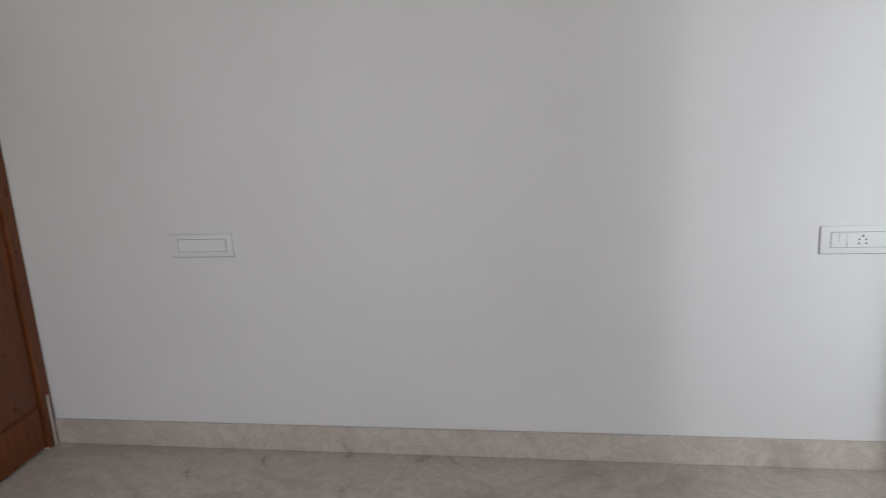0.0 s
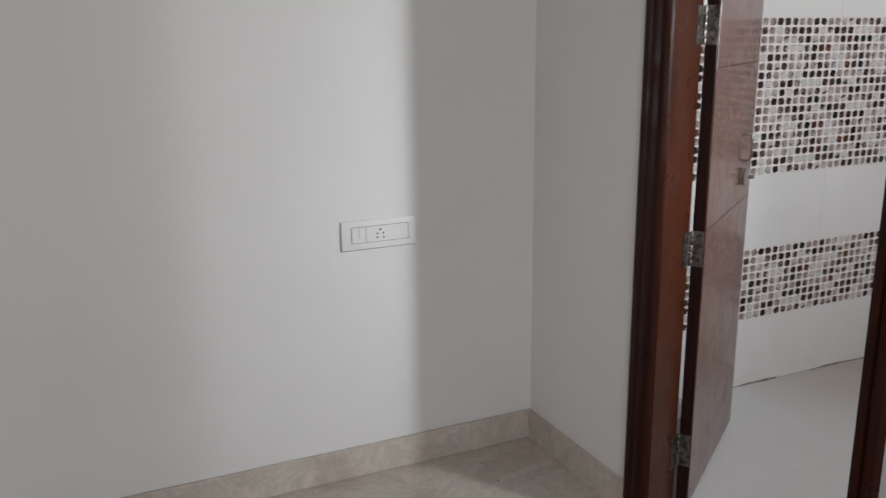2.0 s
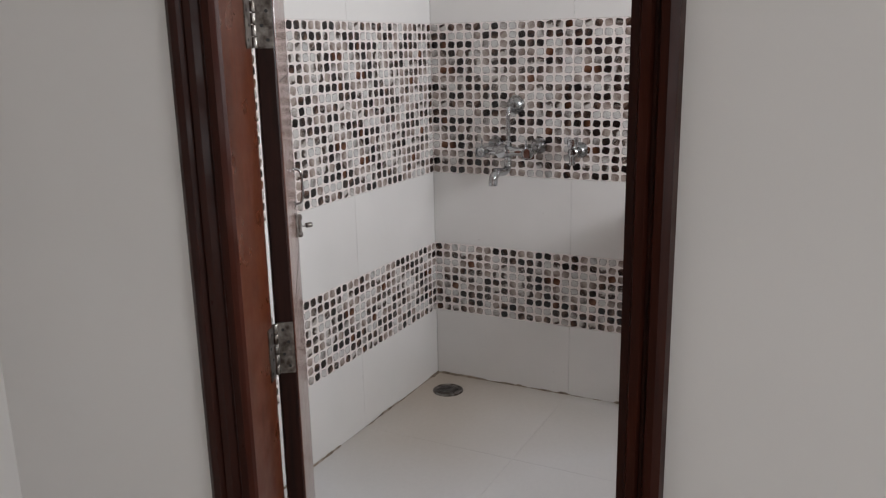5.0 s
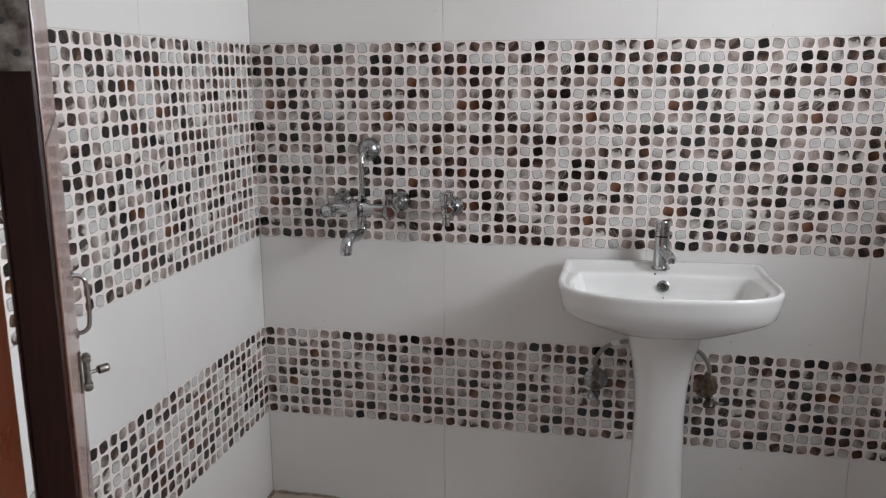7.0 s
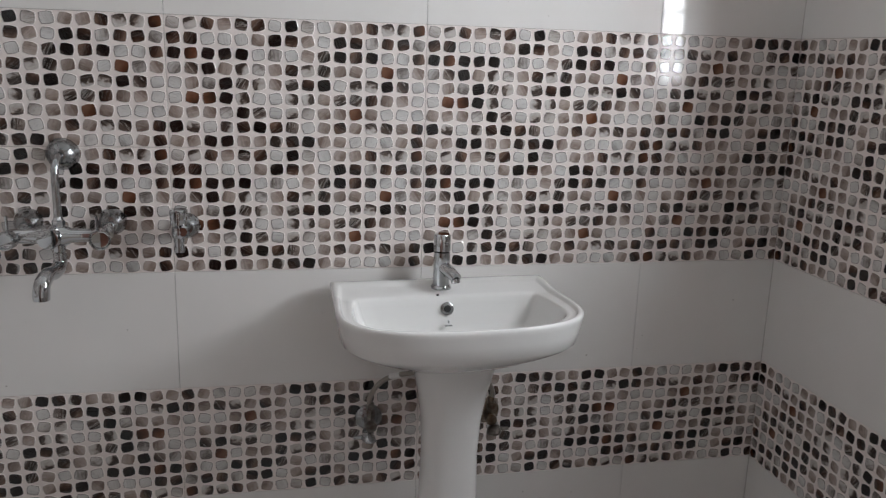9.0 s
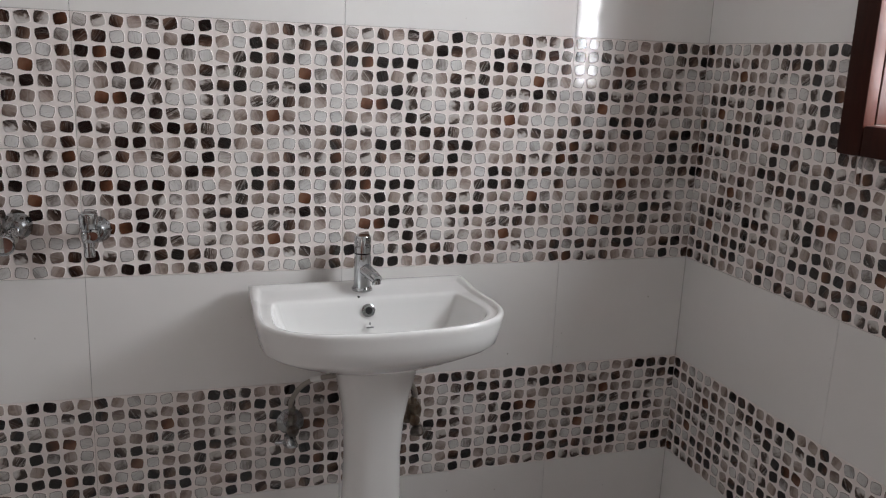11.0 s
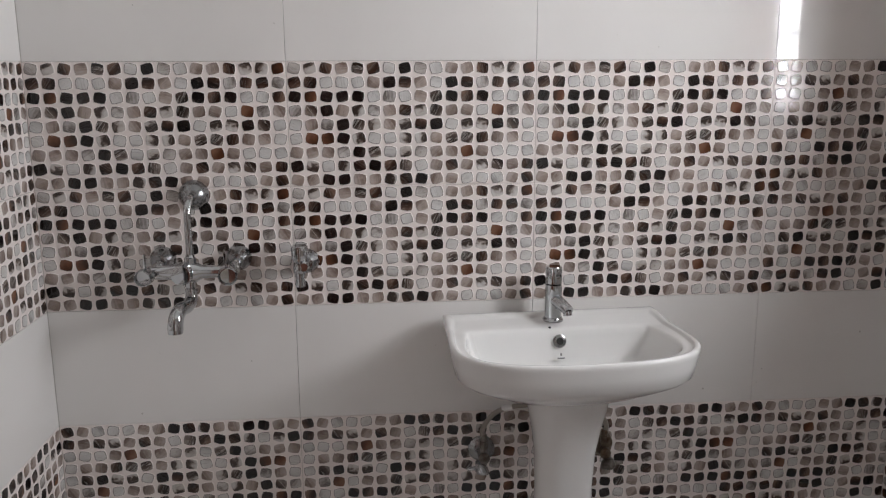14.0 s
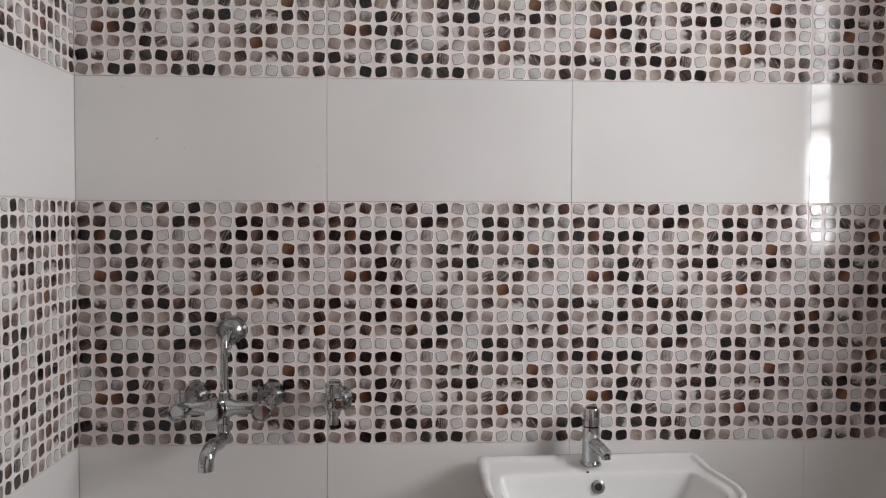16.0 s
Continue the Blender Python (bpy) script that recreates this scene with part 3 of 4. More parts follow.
for y0, y1 in ((-1.05, -0.997), (-0.0605, -0.002)):
    bm = bmesh.new()
    box(bm, (WEST - 0.06, y0, 0.0), (WEST + 0.010, y1, 2.10), 0.004)
    part("jamb", bm, ORANGE_WOOD, west_door)
bm = bmesh.new()
box(bm, (WEST + 0.0105, -0.036, 0.0), (WEST + 0.016, -0.022, 0.225), 0.001)
solid("edge_strip", bm, MARBLE, "pale strip standing at the foot of the door jamb", "strip")

# ---------------------------------------------------------------- bathroom window
window = thing("window_1", "high bathroom window in a dark varnished wooden frame", "window", (-0.86, RIGHT, WIN_Z0), kind="structure")
for lo, hi in (((WIN_X0 - 0.055, RIGHT - 0.002, WIN_Z0 - 0.060), (WIN_X0 + 0.012, RIGHT + 0.030, WIN_Z1 + 0.055)),
               ((WIN_X1 - 0.012, RIGHT - 0.002, WIN_Z0 - 0.060), (WIN_X1 + 0.055, RIGHT + 0.030, WIN_Z1 + 0.055)),
               ((WIN_X0 + 0.0125, RIGHT - 0.002, WIN_Z0 - 0.060), (WIN_X1 - 0.0125, RIGHT + 0.030, WIN_Z0 + 0.006)),
               ((WIN_X0 + 0.0125, RIGHT - 0.002, WIN_Z1 - 0.006), (WIN_X1 - 0.0125, RIGHT + 0.030, WIN_Z1 + 0.055))):
    bm = bmesh.new()
    box(bm, lo, hi, 0.008, 2)
    part("casing", bm, DARK_WOOD, window)
for lo, hi in (((WIN_X0, RIGHT - 0.19, WIN_Z0), (WIN_X0 + 0.03, RIGHT - 0.150, WIN_Z1)), ((WIN_X1 - 0.03, RIGHT - 0.19, WIN_Z0), (WIN_X1, RIGHT - 0.150, WIN_Z1)),
               ((WIN_X0 + 0.03, RIGHT - 0.19, WIN_Z0), (WIN_X1 - 0.03, RIGHT - 0.150, WIN_Z0 + 0.03)), ((WIN_X0 + 0.03, RIGHT - 0.19, WIN_Z1 - 0.03), (WIN_X1 - 0.03, RIGHT - 0.150, WIN_Z1))):
    bm = bmesh.new()
    box(bm, lo, hi, 0.003)
    part("sash", bm, DARK_WOOD, window)
bm = bmesh.new()
box(bm, (-0.862, RIGHT - 0.19, WIN_Z0 + 0.0305), (-0.822, RIGHT - 0.150, WIN_Z1 - 0.0305), 0.003)
part("mullion", bm, DARK_WOOD, window)
for x0, x1 in ((WIN_X0 + 0.0005, WIN_X0 + 0.0115), (WIN_X1 - 0.0115, WIN_X1 - 0.0005)):
    bm = bmesh.new()
    box(bm, (x0, RIGHT - 0.149, WIN_Z0 + 0.007), (x1, RIGHT - 0.003, WIN_Z1 - 0.007), 0.001)
    part("lining", bm, DARK_WOOD, window)
for z in (1.465, 1.610, 1.755, 1.90, 2.045, 2.19):
    part("grille_bar", tube(bmesh.new(), [(WIN_X0 + 0.010, RIGHT - 0.085, z - 0.020), (-0.86, RIGHT - 0.085, z), (WIN_X1 - 0.010, RIGHT - 0.085, z + 0.020)], 0.0095, 10), DARK_WOOD, window)
bm = bmesh.new()
box(bm, (WIN_X0 + 0.03, RIGHT - 0.172, WIN_Z0 + 0.03), (WIN_X1 - 0.03, RIGHT - 0.168, WIN_Z1 - 0.03))
pane = part("pane", bm, GLASS, window, soft=0)
pane.visible_shadow = False

window = thing("window_2", "bedroom window opening with a plain wooden frame", "window", (-4.3, SOUTH, 0.75), kind="structure")
for lo, hi in (((-5.2, SOUTH - 0.12, 0.75), (-5.14, SOUTH - 0.06, 2.15)), ((-3.46, SOUTH - 0.12, 0.75), (-3.4, SOUTH - 0.06, 2.15)),
               ((-5.14, SOUTH - 0.12, 0.75), (-3.46, SOUTH - 0.06, 0.81)), ((-5.14, SOUTH - 0.12, 2.09), (-3.46, SOUTH - 0.06, 2.15))):
    bm = bmesh.new()
    box(bm, lo, hi, 0.004)
    part("window_frame", bm, DARK_WOOD, window)

# ---------------------------------------------------------------- pedestal basin
def basin_outline(half, n=10):
    """Closed plan from one half of it, given as (x, half width) from the wall outwards, smoothed."""
    pts = [Vector((*p, 0)) for p in half]
    run = [pts[0]]
    for k in range(len(pts) - 1):
        p0, p1, p2 = pts[max(k - 1, 0)], pts[k], pts[k + 1]
        p3 = pts[k + 2] if k + 2 < len(pts) else Vector((p1.x, -p1.y, 0))
        for j in range(1, n + 1):
            t = j / n
            run.append(0.5 * ((2 * p1) + (p2 - p0) * t + (2 * p0 - 5 * p1 + 4 * p2 - p3) * t * t + (3 * p1 - p0 - 3 * p2 + p3) * t ** 3))
    one = [(p.x, p.y) for p in run]
    back = [(one[0][0], one[0][1] * (1 - 2 * k / 12)) for k in range(1, 12)]
    return one + [(x, -y) for x, y in reversed(one[:-1])] + [(x, -y) for x, y in back]


BY = -1.256
outer = basin_outline([(-0.004, 0.275), (-0.075, 0.279), (-0.15, 0.283), (-0.235, 0.287), (-0.300, 0.277), (-0.352, 0.240), (-0.386, 0.175), (-0.402, 0.095), (-0.407, 0.0)])
inner = basin_outline([(-0.106, 0.214), (-0.114, 0.228), (-0.160, 0.239), (-0.235, 0.247), (-0.287, 0.237), (-0.328, 0.202), (-0.355, 0.146), (-0.368, 0.078), (-0.372, 0.0)])


def lift(x):
    """The ledge that carries the tap rises a little towards the wall."""
    return 0.012 * max(0.0, min(1.0, (x + 0.112) / 0.07))


def blend(t, z):
    up = 0.85 if t < 0.35 else 1.0
    return [(p[0] + (q[0] - p[0]) * t, BY + p[1] + (q[1] - p[1]) * t, z + up * lift(p[0] + (q[0] - p[0]) * t)) for p, q in zip(outer, inner)]


def shrunk(s, cx, z):
    return [(min(-0.004, cx + (x - cx) * s), BY + y * s, z + (lift(x) if z > 0.845 else 0.0)) for x, y in outer]


basin = thing("pedestal_basin", "white glazed ceramic wash basin on a full pedestal", "basin", (-0.2, BY, 0))
rings = [shrunk(0.30, -0.185, 0.712), shrunk(0.37, -0.185, 0.714), shrunk(0.48, -0.185, 0.723), shrunk(0.64, -0.18, 0.741), shrunk(0.80, -0.165, 0.761), shrunk(0.905, -0.14, 0.776),
         shrunk(0.960, -0.12, 0.790), shrunk(0.982, -0.10, 0.820), shrunk(0.996, -0.06, 0.845), shrunk(1.0, -0.06, 0.853), blend(0.03, 0.8580), blend(0.09, 0.8605), blend(0.17, 0.8610), blend(0.27, 0.8605), blend(0.34, 0.8580), blend(0.40, 0.8535), blend(0.47, 0.8520),
         blend(0.70, 0.8512), blend(0.90, 0.8500), blend(0.97, 0.8478), blend(1.0, 0.842)]
for s, z in ((0.985, 0.830), (0.955, 0.806), (0.90, 0.780), (0.80, 0.758), (0.60, 0.749), (0.28, 0.746), (0.10, 0.745)):
    rings.append([(-0.225 + (x + 0.225) * s, BY + y * s, z) for x, y in inner])
part("bowl", loft(bmesh.new(), rings), CERAMIC, basin, soft=60)
part("waste", turned(bmesh.new(), (-0.225, BY, 0.7452), (0, 0, 1), [(0, 0.030), (0.002, 0.030), (0.003, 0.024), (0.001, 0.018)], 24), CHROME, basin, "chrome waste outlet")
part("overflow", turned(bmesh.new(), (-0.104, BY, 0.818), (-1, 0, 0.25), [(0.000, 0.0165), (0.010, 0.0165), (0.0115, 0.0135), (0.0118, 0.009)], 24), SATIN, basin, "chrome overflow ring")
part("overflow_hole", turned(bmesh.new(), (-0.1145, BY, 0.8205), (-1, 0, 0.25), [(0, 0.0088), (0.0022, 0.0088)], 20), BLACK, basin)
part("maker_mark", boxes(((-0.1325, BY - 0.009, 0.781), (-0.128, BY + 0.009, 0.7835)), ((-0.1300, BY - 0.002, 0.788), (-0.1245, BY + 0.001, 0.794))), GREY_MARK, basin, soft=0)

part("chain_hole", turned(bmesh.new(), (-0.099, BY + 0.022, 0.8500), (0, 0, 1), [(0, 0.0032), (0.0036, 0.0032)], 12), BLACK, basin, "small dark chain hole")


def oval(cx, hx, hy, z, n=40, power=0.8):
    pts = []
    for k in range(n):
        a = 2 * math.pi * k / n
        c, s = math.cos(a), math.sin(a)
        pts.append((cx + hx * math.copysign(abs(c) ** power, c), BY + hy * math.copysign(abs(s) ** power, s), z))
    return pts


part("pedestal", loft(bmesh.new(), [oval(-0.165, 0.088, 0.086, 0.002), oval(-0.165, 0.090, 0.088, 0.012), oval(-0.165, 0.088, 0.086, 0.05), oval(-0.167, 0.078, 0.077, 0.20), oval(-0.170, 0.072, 0.071, 0.36),
     oval(-0.172, 0.070, 0.068, 0.48), oval(-0.176, 0.074, 0.073, 0.57), oval(-0.180, 0.083, 0.083, 0.635), oval(-0.186, 0.092, 0.094, 0.690), oval(-0.188, 0.095, 0.099, 0.720)]), CERAMIC, basin, soft=60)
basin.rotation_euler = (0, 0, radians(2.4))
basin.location.x -= 0.010

tap = thing("basin_tap", "chrome single-lever pillar tap on the basin", "tap", (-0.070, -1.246, 0.859))
X, Y = -0.070, -1.246
TZ = 0.859
part("base", turned(bmesh.new(), (X, Y, TZ), (0, 0, 1), [(0, 0.026), (0.004, 0.026), (0.006, 0.024), (0.009, 0.0225)], 32), CHROME, tap)
part("body", turned(bmesh.new(), (X, Y, TZ + 0.009), (0, 0, 1), [(0, 0.0212), (0.083, 0.0205), (0.084, 0.019)], 32), CHROME, tap)
part("lever_cap", turned(bmesh.new(), (X, Y, TZ + 0.0945), (0.02, 0.0, 1), [(0, 0.019), (0.001, 0.0208), (0.040, 0.0205), (0.043, 0.019), (0.0435, 0.006)], 32), CHROME, tap)
part("spout", tube(bmesh.new(), [(X - 0.008, Y - 0.003, TZ + 0.055), (X - 0.026, Y - 0.010, TZ + 0.052), (X - 0.046, Y - 0.018, TZ + 0.046), (X - 0.062, Y - 0.025, TZ + 0.039)], (0.0165, 0.0130), 18), CHROME, tap)
part("outlet", turned(bmesh.new(), (X - 0.056, Y - 0.023, TZ + 0.037), (-0.25, -0.06, -1), [(0, 0.0110), (0.010, 0.0110), (0.011, 0.009)], 18), CHROME, tap)
part("lever", tube(bmesh.new(), [(X - 0.015, Y - 0.004, TZ + 0.116), (X - 0.036, Y - 0.009, TZ + 0.121)], (0.0036, 0.0028), 10), CHROME, tap)


def angle_valve(y, z, metal, label, hose_end, out, banded):
    t = thing("angle_valve", label, "valve", (-0.03, y, z), group="valves under the basin")
    part("flange", turned(bmesh.new(), (0.0, y, z + 0.012), (-1, 0, 0), [(0, 0.036), (0.004, 0.035), (0.013, 0.024), (0.016, 0.014)], 28), SATIN if banded else TARNISHED, t, "round wall flange")
    part("body", turned(bmesh.new(), (-0.010, y, z + 0.010), (-1, 0, 0), [(0, 0.011), (0.028, 0.011), (0.030, 0.015), (0.052, 0.015), (0.054, 0.011)], 18), metal, t)
    part("handle", loft(bmesh.new(), [ring((-0.058 - 0.004 * k, y + 0.010 * out - 0.002 * k * out, z - 0.004 - 0.009 * k), (-0.3, 0, -1), r, 18, 1.7) for k, r in ((0, 0.010), (1, 0.0165), (2, 0.0185), (2.6, 0.016), (2.9, 0.008))]), CHROME if banded else STEEL, t, "oval turning grip")
    part("spindle", tube(bmesh.new(), [(-0.058, y + 0.006 * out, z - 0.012), (-0.064, y + 0.030 * out, z - 0.015), (-0.066, y + 0.046 * out, z - 0.014)], (0.006, 0.004), 12), CHROME if banded else STEEL, t)
    part("outlet", turned(bmesh.new(), (-0.046, y, z + 0.016), (0, 0, 1), [(0, 0.010), (0.018, 0.010), (0.019, 0.0125), (0.036, 0.0125), (0.038, 0.008)], 6), metal, t)
    e = Vector(hose_end)
    run = [(-0.046, y, z + 0.050), (-0.048, y + 0.003 * out, z + 0.085), (-0.058, y - 0.020 * out, z + 0.128), (-0.078, y - 0.055 * out, z + 0.155), e]
    part("hose", tube(bmesh.new(), run, 0.0066, 12), BRAID, t, "dull braided hose")
    part("crimp", turned(bmesh.new(), (-0.046, y, z + 0.050), (0, 0, 1), [(0, 0.0085), (0.002, 0.009), (0.020, 0.009), (0.022, 0.007)], 14), metal, t)
    if banded:
        way = (e - Vector(run[3])).normalized()
        part("paper_band", turned(bmesh.new(), Vector(run[3]) - way * 0.012, way, [(0, 0.0076), (0.030, 0.0078)], 14), PLASTIC, t, "white paper band round the hose")
    return t


angle_valve(-1.076, 0.478, STEEL, "chrome angle valve with a braided hose and a white band", (-0.110, -1.176, 0.652), 1, True)
angle_valve(-1.396, 0.478, TARNISHED, "tarnished angle valve with rust and a braided hose", (-0.105, -1.325, 0.650), -1, False)

# ---------------------------------------------------------------- bath mixer and wall valve
mixer = thing("bath_mixer", "chrome wall-mounted bath mixer with a swan-neck pipe", "mixer tap", (-0.05, -0.37, 1.0))
CX, MZ = -0.070, 1.004
for y in (-0.288, -0.470):
    part("flange", turned(bmesh.new(), (0.0, y, MZ + 0.018), (-1, 0, 0), [(0, 0.032), (0.004, 0.0315), (0.016, 0.029), (0.030, 0.023), (0.040, 0.018), (0.042, 0.012)], 32), SATIN, mixer)
    part("leg", tube(bmesh.new(), [(-0.030, y, MZ + 0.016), (-0.052, y, MZ + 0.010), (CX, y + (0.012 if y > -0.4 else 0.0), MZ)], 0.0125, 16), CHROME, mixer)
part("body", turned(bmesh.new(), (CX, -0.254, MZ), (0, -1, 0), [(0, 0.010), (0.004, 0.0145), (0.044, 0.0175), (0.069, 0.0185), (0.084, 0.025), (0.126, 0.025), (0.140, 0.0165), (0.189, 0.0145), (0.214, 0.0145), (0.216, 0.010)], 24), CHROME, mixer)
part("diverter", turned(bmesh.new(), (CX - 0.005, -0.355, MZ), (-1, 0.10, 0), [(0, 0.0245), (0.030, 0.0245), (0.034, 0.023), (0.035, 0.020)], 28), CHROME, mixer)
for y, r, aim in ((-0.271, 0.0205, 0.12), (-0.455, 0.0225, -0.16)):
    part("knob", turned(bmesh.new(), (CX - 0.004, y, MZ - 0.002), (-1, aim, -0.03), [(0, 0.013), (0.014, 0.013), (0.016, r), (0.042, r), (0.044, r * 0.94), (0.0443, r * 0.86), (0.034, r * 0.78), (0.033, r * 0.4)], 28), CHROME, mixer)
    part("lever", tube(bmesh.new(), [(CX - 0.034, y, MZ + 0.014), (CX - 0.035, y, MZ + 0.030), (CX - 0.036, y, MZ + 0.052)], 0.0034, 10), CHROME, mixer)
part("neck_nut", turned(bmesh.new(), (CX, -0.368, MZ + 0.016), (0, 0, 1), [(0, 0.014), (0.018, 0.014), (0.020, 0.011), (0.026, 0.010)], 8), CHROME, mixer)
part("neck", tube(bmesh.new(), [(CX, -0.368, MZ + 0.030), (CX, -0.368, MZ + 0.080), (CX - 0.001, -0.368, MZ + 0.135), (CX + 0.010, -0.369, MZ + 0.162), (CX + 0.034, -0.371, MZ + 0.174), (-0.008, -0.372, MZ + 0.175)], 0.0085, 16), CHROME, mixer)
part("wall_flange", turned(bmesh.new(), (0.0, -0.372, MZ + 0.175), (-1, 0, 0), [(0, 0.037), (0.005, 0.036), (0.020, 0.026), (0.028, 0.015), (0.030, 0.009)], 28), SATIN, mixer)
part("spout_nut", turned(bmesh.new(), (CX, -0.366, MZ - 0.014), (0, 0, -1), [(0, 0.014), (0.022, 0.014), (0.023, 0.012), (0.034, 0.012)], 16), CHROME, mixer)
part("spout", tube(bmesh.new(), [(CX, -0.366, MZ - 0.040), (CX - 0.006, -0.366, MZ - 0.066), (CX - 0.034, -0.361, MZ - 0.076), (CX - 0.070, -0.354, MZ - 0.074), (CX - 0.096, -0.349, MZ - 0.088), (CX - 0.102, -0.347, MZ - 0.112)], (0.0145, 0.0180), 18), CHROME, mixer)
part("aerator", turned(bmesh.new(), (CX - 0.102, -0.347, MZ - 0.108), (0, 0, -1), [(0, 0.0172), (0.012, 0.0172), (0.013, 0.013)], 18), CHROME, mixer)


def oval_ring(centre, hx, hy, n=20, power=0.55):
    """A flat ring between an oval and a rounded square."""
    out = []
    for k in range(n):
        a = 2 * math.pi * k / n
        c, q = math.cos(a), math.sin(a)
        out.append((centre[0] + hx * math.copysign(abs(c) ** power, c), centre[1] + hy * math.copysign(abs(q) ** power, q), centre[2]))
    return out


wall_valve = thing("wall_valve", "chrome angle valve on a round wall flange", "valve", (-0.03, -0.640, 1.01))
part("flange", turned(bmesh.new(), (0.0, -0.637, 1.010), (-1, 0, 0), [(0, 0.031), (0.005, 0.030), (0.018, 0.024), (0.026, 0.015)], 28), SATIN, wall_valve)
part("body", turned(bmesh.new(), (-0.020, -0.634, 1.010), (-1, 0, 0), [(0, 0.013), (0.034, 0.014), (0.052, 0.014), (0.056, 0.010)], 18), CHROME, wall_valve)
bm = bmesh.new()
loft(bm, [oval_ring((-0.056, -0.624, z), 0.0175 * k, 0.0195 * k) for z, k in ((1.016, 0.72), (1.024, 0.84), (1.030, 0.98), (1.052, 1.04), (1.058, 1.0), (1.060, 0.90))])
part("handle", bm, CHROME, wall_valve)
bm = bmesh.new()
box(bm, (-0.0795, -0.6275, 1.022), (-0.0735, -0.6205, 1.056), 0.002, 2)
part("lever", bm, CHROME, wall_valve)
part("collar", turned(bmesh.new(), (-0.060, -0.624, 1.018), (0, 0, -1), [(0, 0.016), (0.010, 0.017), (0.022, 0.016), (0.026, 0.013)], 20), CHROME, wall_valve)
part("nozzle", turned(bmesh.new(), (-0.062, -0.624, 0.994), (0, 0, -1), [(0, 0.0125), (0.010, 0.0125), (0.011, 0.0110), (0.030, 0.0125), (0.034, 0.012), (0.035, 0.008)], 16), CHROME, wall_valve)

# ---------------------------------------------------------------- floor drain
drain = thing("floor_drain", "round steel floor drain grate set in the tiles", "drain", (-0.166, -0.132, 0))
DX, DY = -0.166, -0.132
part("rim", turned(bmesh.new(), (DX, DY, -0.002), (0, 0, 1), [(0, 0.064), (0.006, 0.064), (0.008, 0.060), (0.006, 0.052), (0.003, 0.050)], 36), STEEL, drain)
bm = bmesh.new()
turned(bm, (DX, DY, 0.001), (0, 0, 1), [(0, 0.0505), (0.003, 0.0505), (0.0035, 0.049)], 36)
part("grate", bm, STEEL, drain)
bm = bmesh.new()
for j in range(-4, 5):
    for k in range(-4, 5):
        u, w = (j + 0.5 * (k % 2)) * 0.0100, k * 0.0092
        if math.hypot(u, w) < 0.043:
            turned(bm, (DX + u, DY + w, 0.0044), (0, 0, 1), [(0, 0.0032), (0.0006, 0.0032)], 8)
part("grate_hole", bm, BLACK, drain, soft=0)

# cement smears along the foot of the bathroom walls
random.seed(7)
bm = bmesh.new()


def smear(a, b, inward, count):
    a, b, inward = Vector(a), Vector(b), Vector(inward)
    for k in range(count):
        t = random.random()
        p = a.lerp(b, t)
        ln, w, h = random.uniform(0.015, 0.07), random.uniform(0.002, 0.007), random.uniform(0.002, 0.009)
        way = (b - a).normalized()
        pts = [p - way * ln, p - way * ln * 0.3 + inward * w, p + way * ln * 0.4 + inward * w * random.uniform(0.4, 1), p + way * ln]
        tops = [q.copy() for q in (p - way * ln * 0.4, p + way * ln * 0.2)]
        vs = [bm.verts.new(q) for q in pts] + [bm.verts.new(q + Vector((0, 0, h)) + inward * 0.001) for q in tops]
        for f in ((0, 1, 4), (1, 2, 5), (1, 5, 4), (2, 3, 5)):
            bm.faces.new([vs[i] for i in f])


smear((-0.001, -0.02, 0.0005), (-0.001, -2.2, 0.0005), (-1, 0, 0), 50)
smear((-0.001, -0.005, 0.0006), (-0.001, -0.10, 0.0006), (-1.6, 0, 0), 14)
smear((-0.005, -0.001, 0.0006), (-0.10, -0.001, 0.0006), (0, -1.6, 0), 14)
smear((-0.02, -0.001, 0.0005), (-1.6, -0.001, 0.0005), (0, -1, 0), 34)
smear((-0.02, RIGHT + 0.001, 0.0005), (-1.6, RIGHT + 0.001, 0.0005), (0, 1, 0), 50)
bmesh.ops.recalc_face_normals(bm, faces=bm.faces[:])
solid("cement_smear", bm, DIRT, "brown cement smears along the foot of the tiled walls", "dirt", kind="stuff", soft=0)

# grit on the bedroom floor near the corner
random.seed(11)
bm = bmesh.new()
for k in range(26):
    x, y, r = random.gauss(-2.33, 0.16), random.gauss(-0.36, 0.12), random.uniform(0.0012, 0.0040)
    if x > -2.03 or y > -0.03:
        continue
    got = bmesh.ops.create_icosphere(bm, subdivisions=1, radius=r)
    for v in got["verts"]:
        v.co = Vector((v.co.x * random.uniform(0.8, 1.8) + x, v.co.y * random.uniform(0.8, 1.6) + y, v.co.z * 0.5 + r * 0.4))
solid("floor_grit", bm, DIRT, "small dark crumbs of grit on the marble floor", "dirt", kind="stuff")

# ---------------------------------------------------------------- floor tiles
for i in range(4):
    for j in range(4):
        x1, y1 = -i * TW, -j * TW
        x0, y0 = max(x1 - TW, -1.935), max(y1 - TW, RIGHT)
        if x1 - x0 < 0.02 or y1 - y0 < 0.02:
            continue
        bm = bmesh.new()
        box(bm, (x0 + 0.0003, y0 + 0.0003, -0.010), (x1 - 0.0003, y1 - 0.0003, 0.0), 0.0003)
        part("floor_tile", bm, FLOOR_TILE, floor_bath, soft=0)

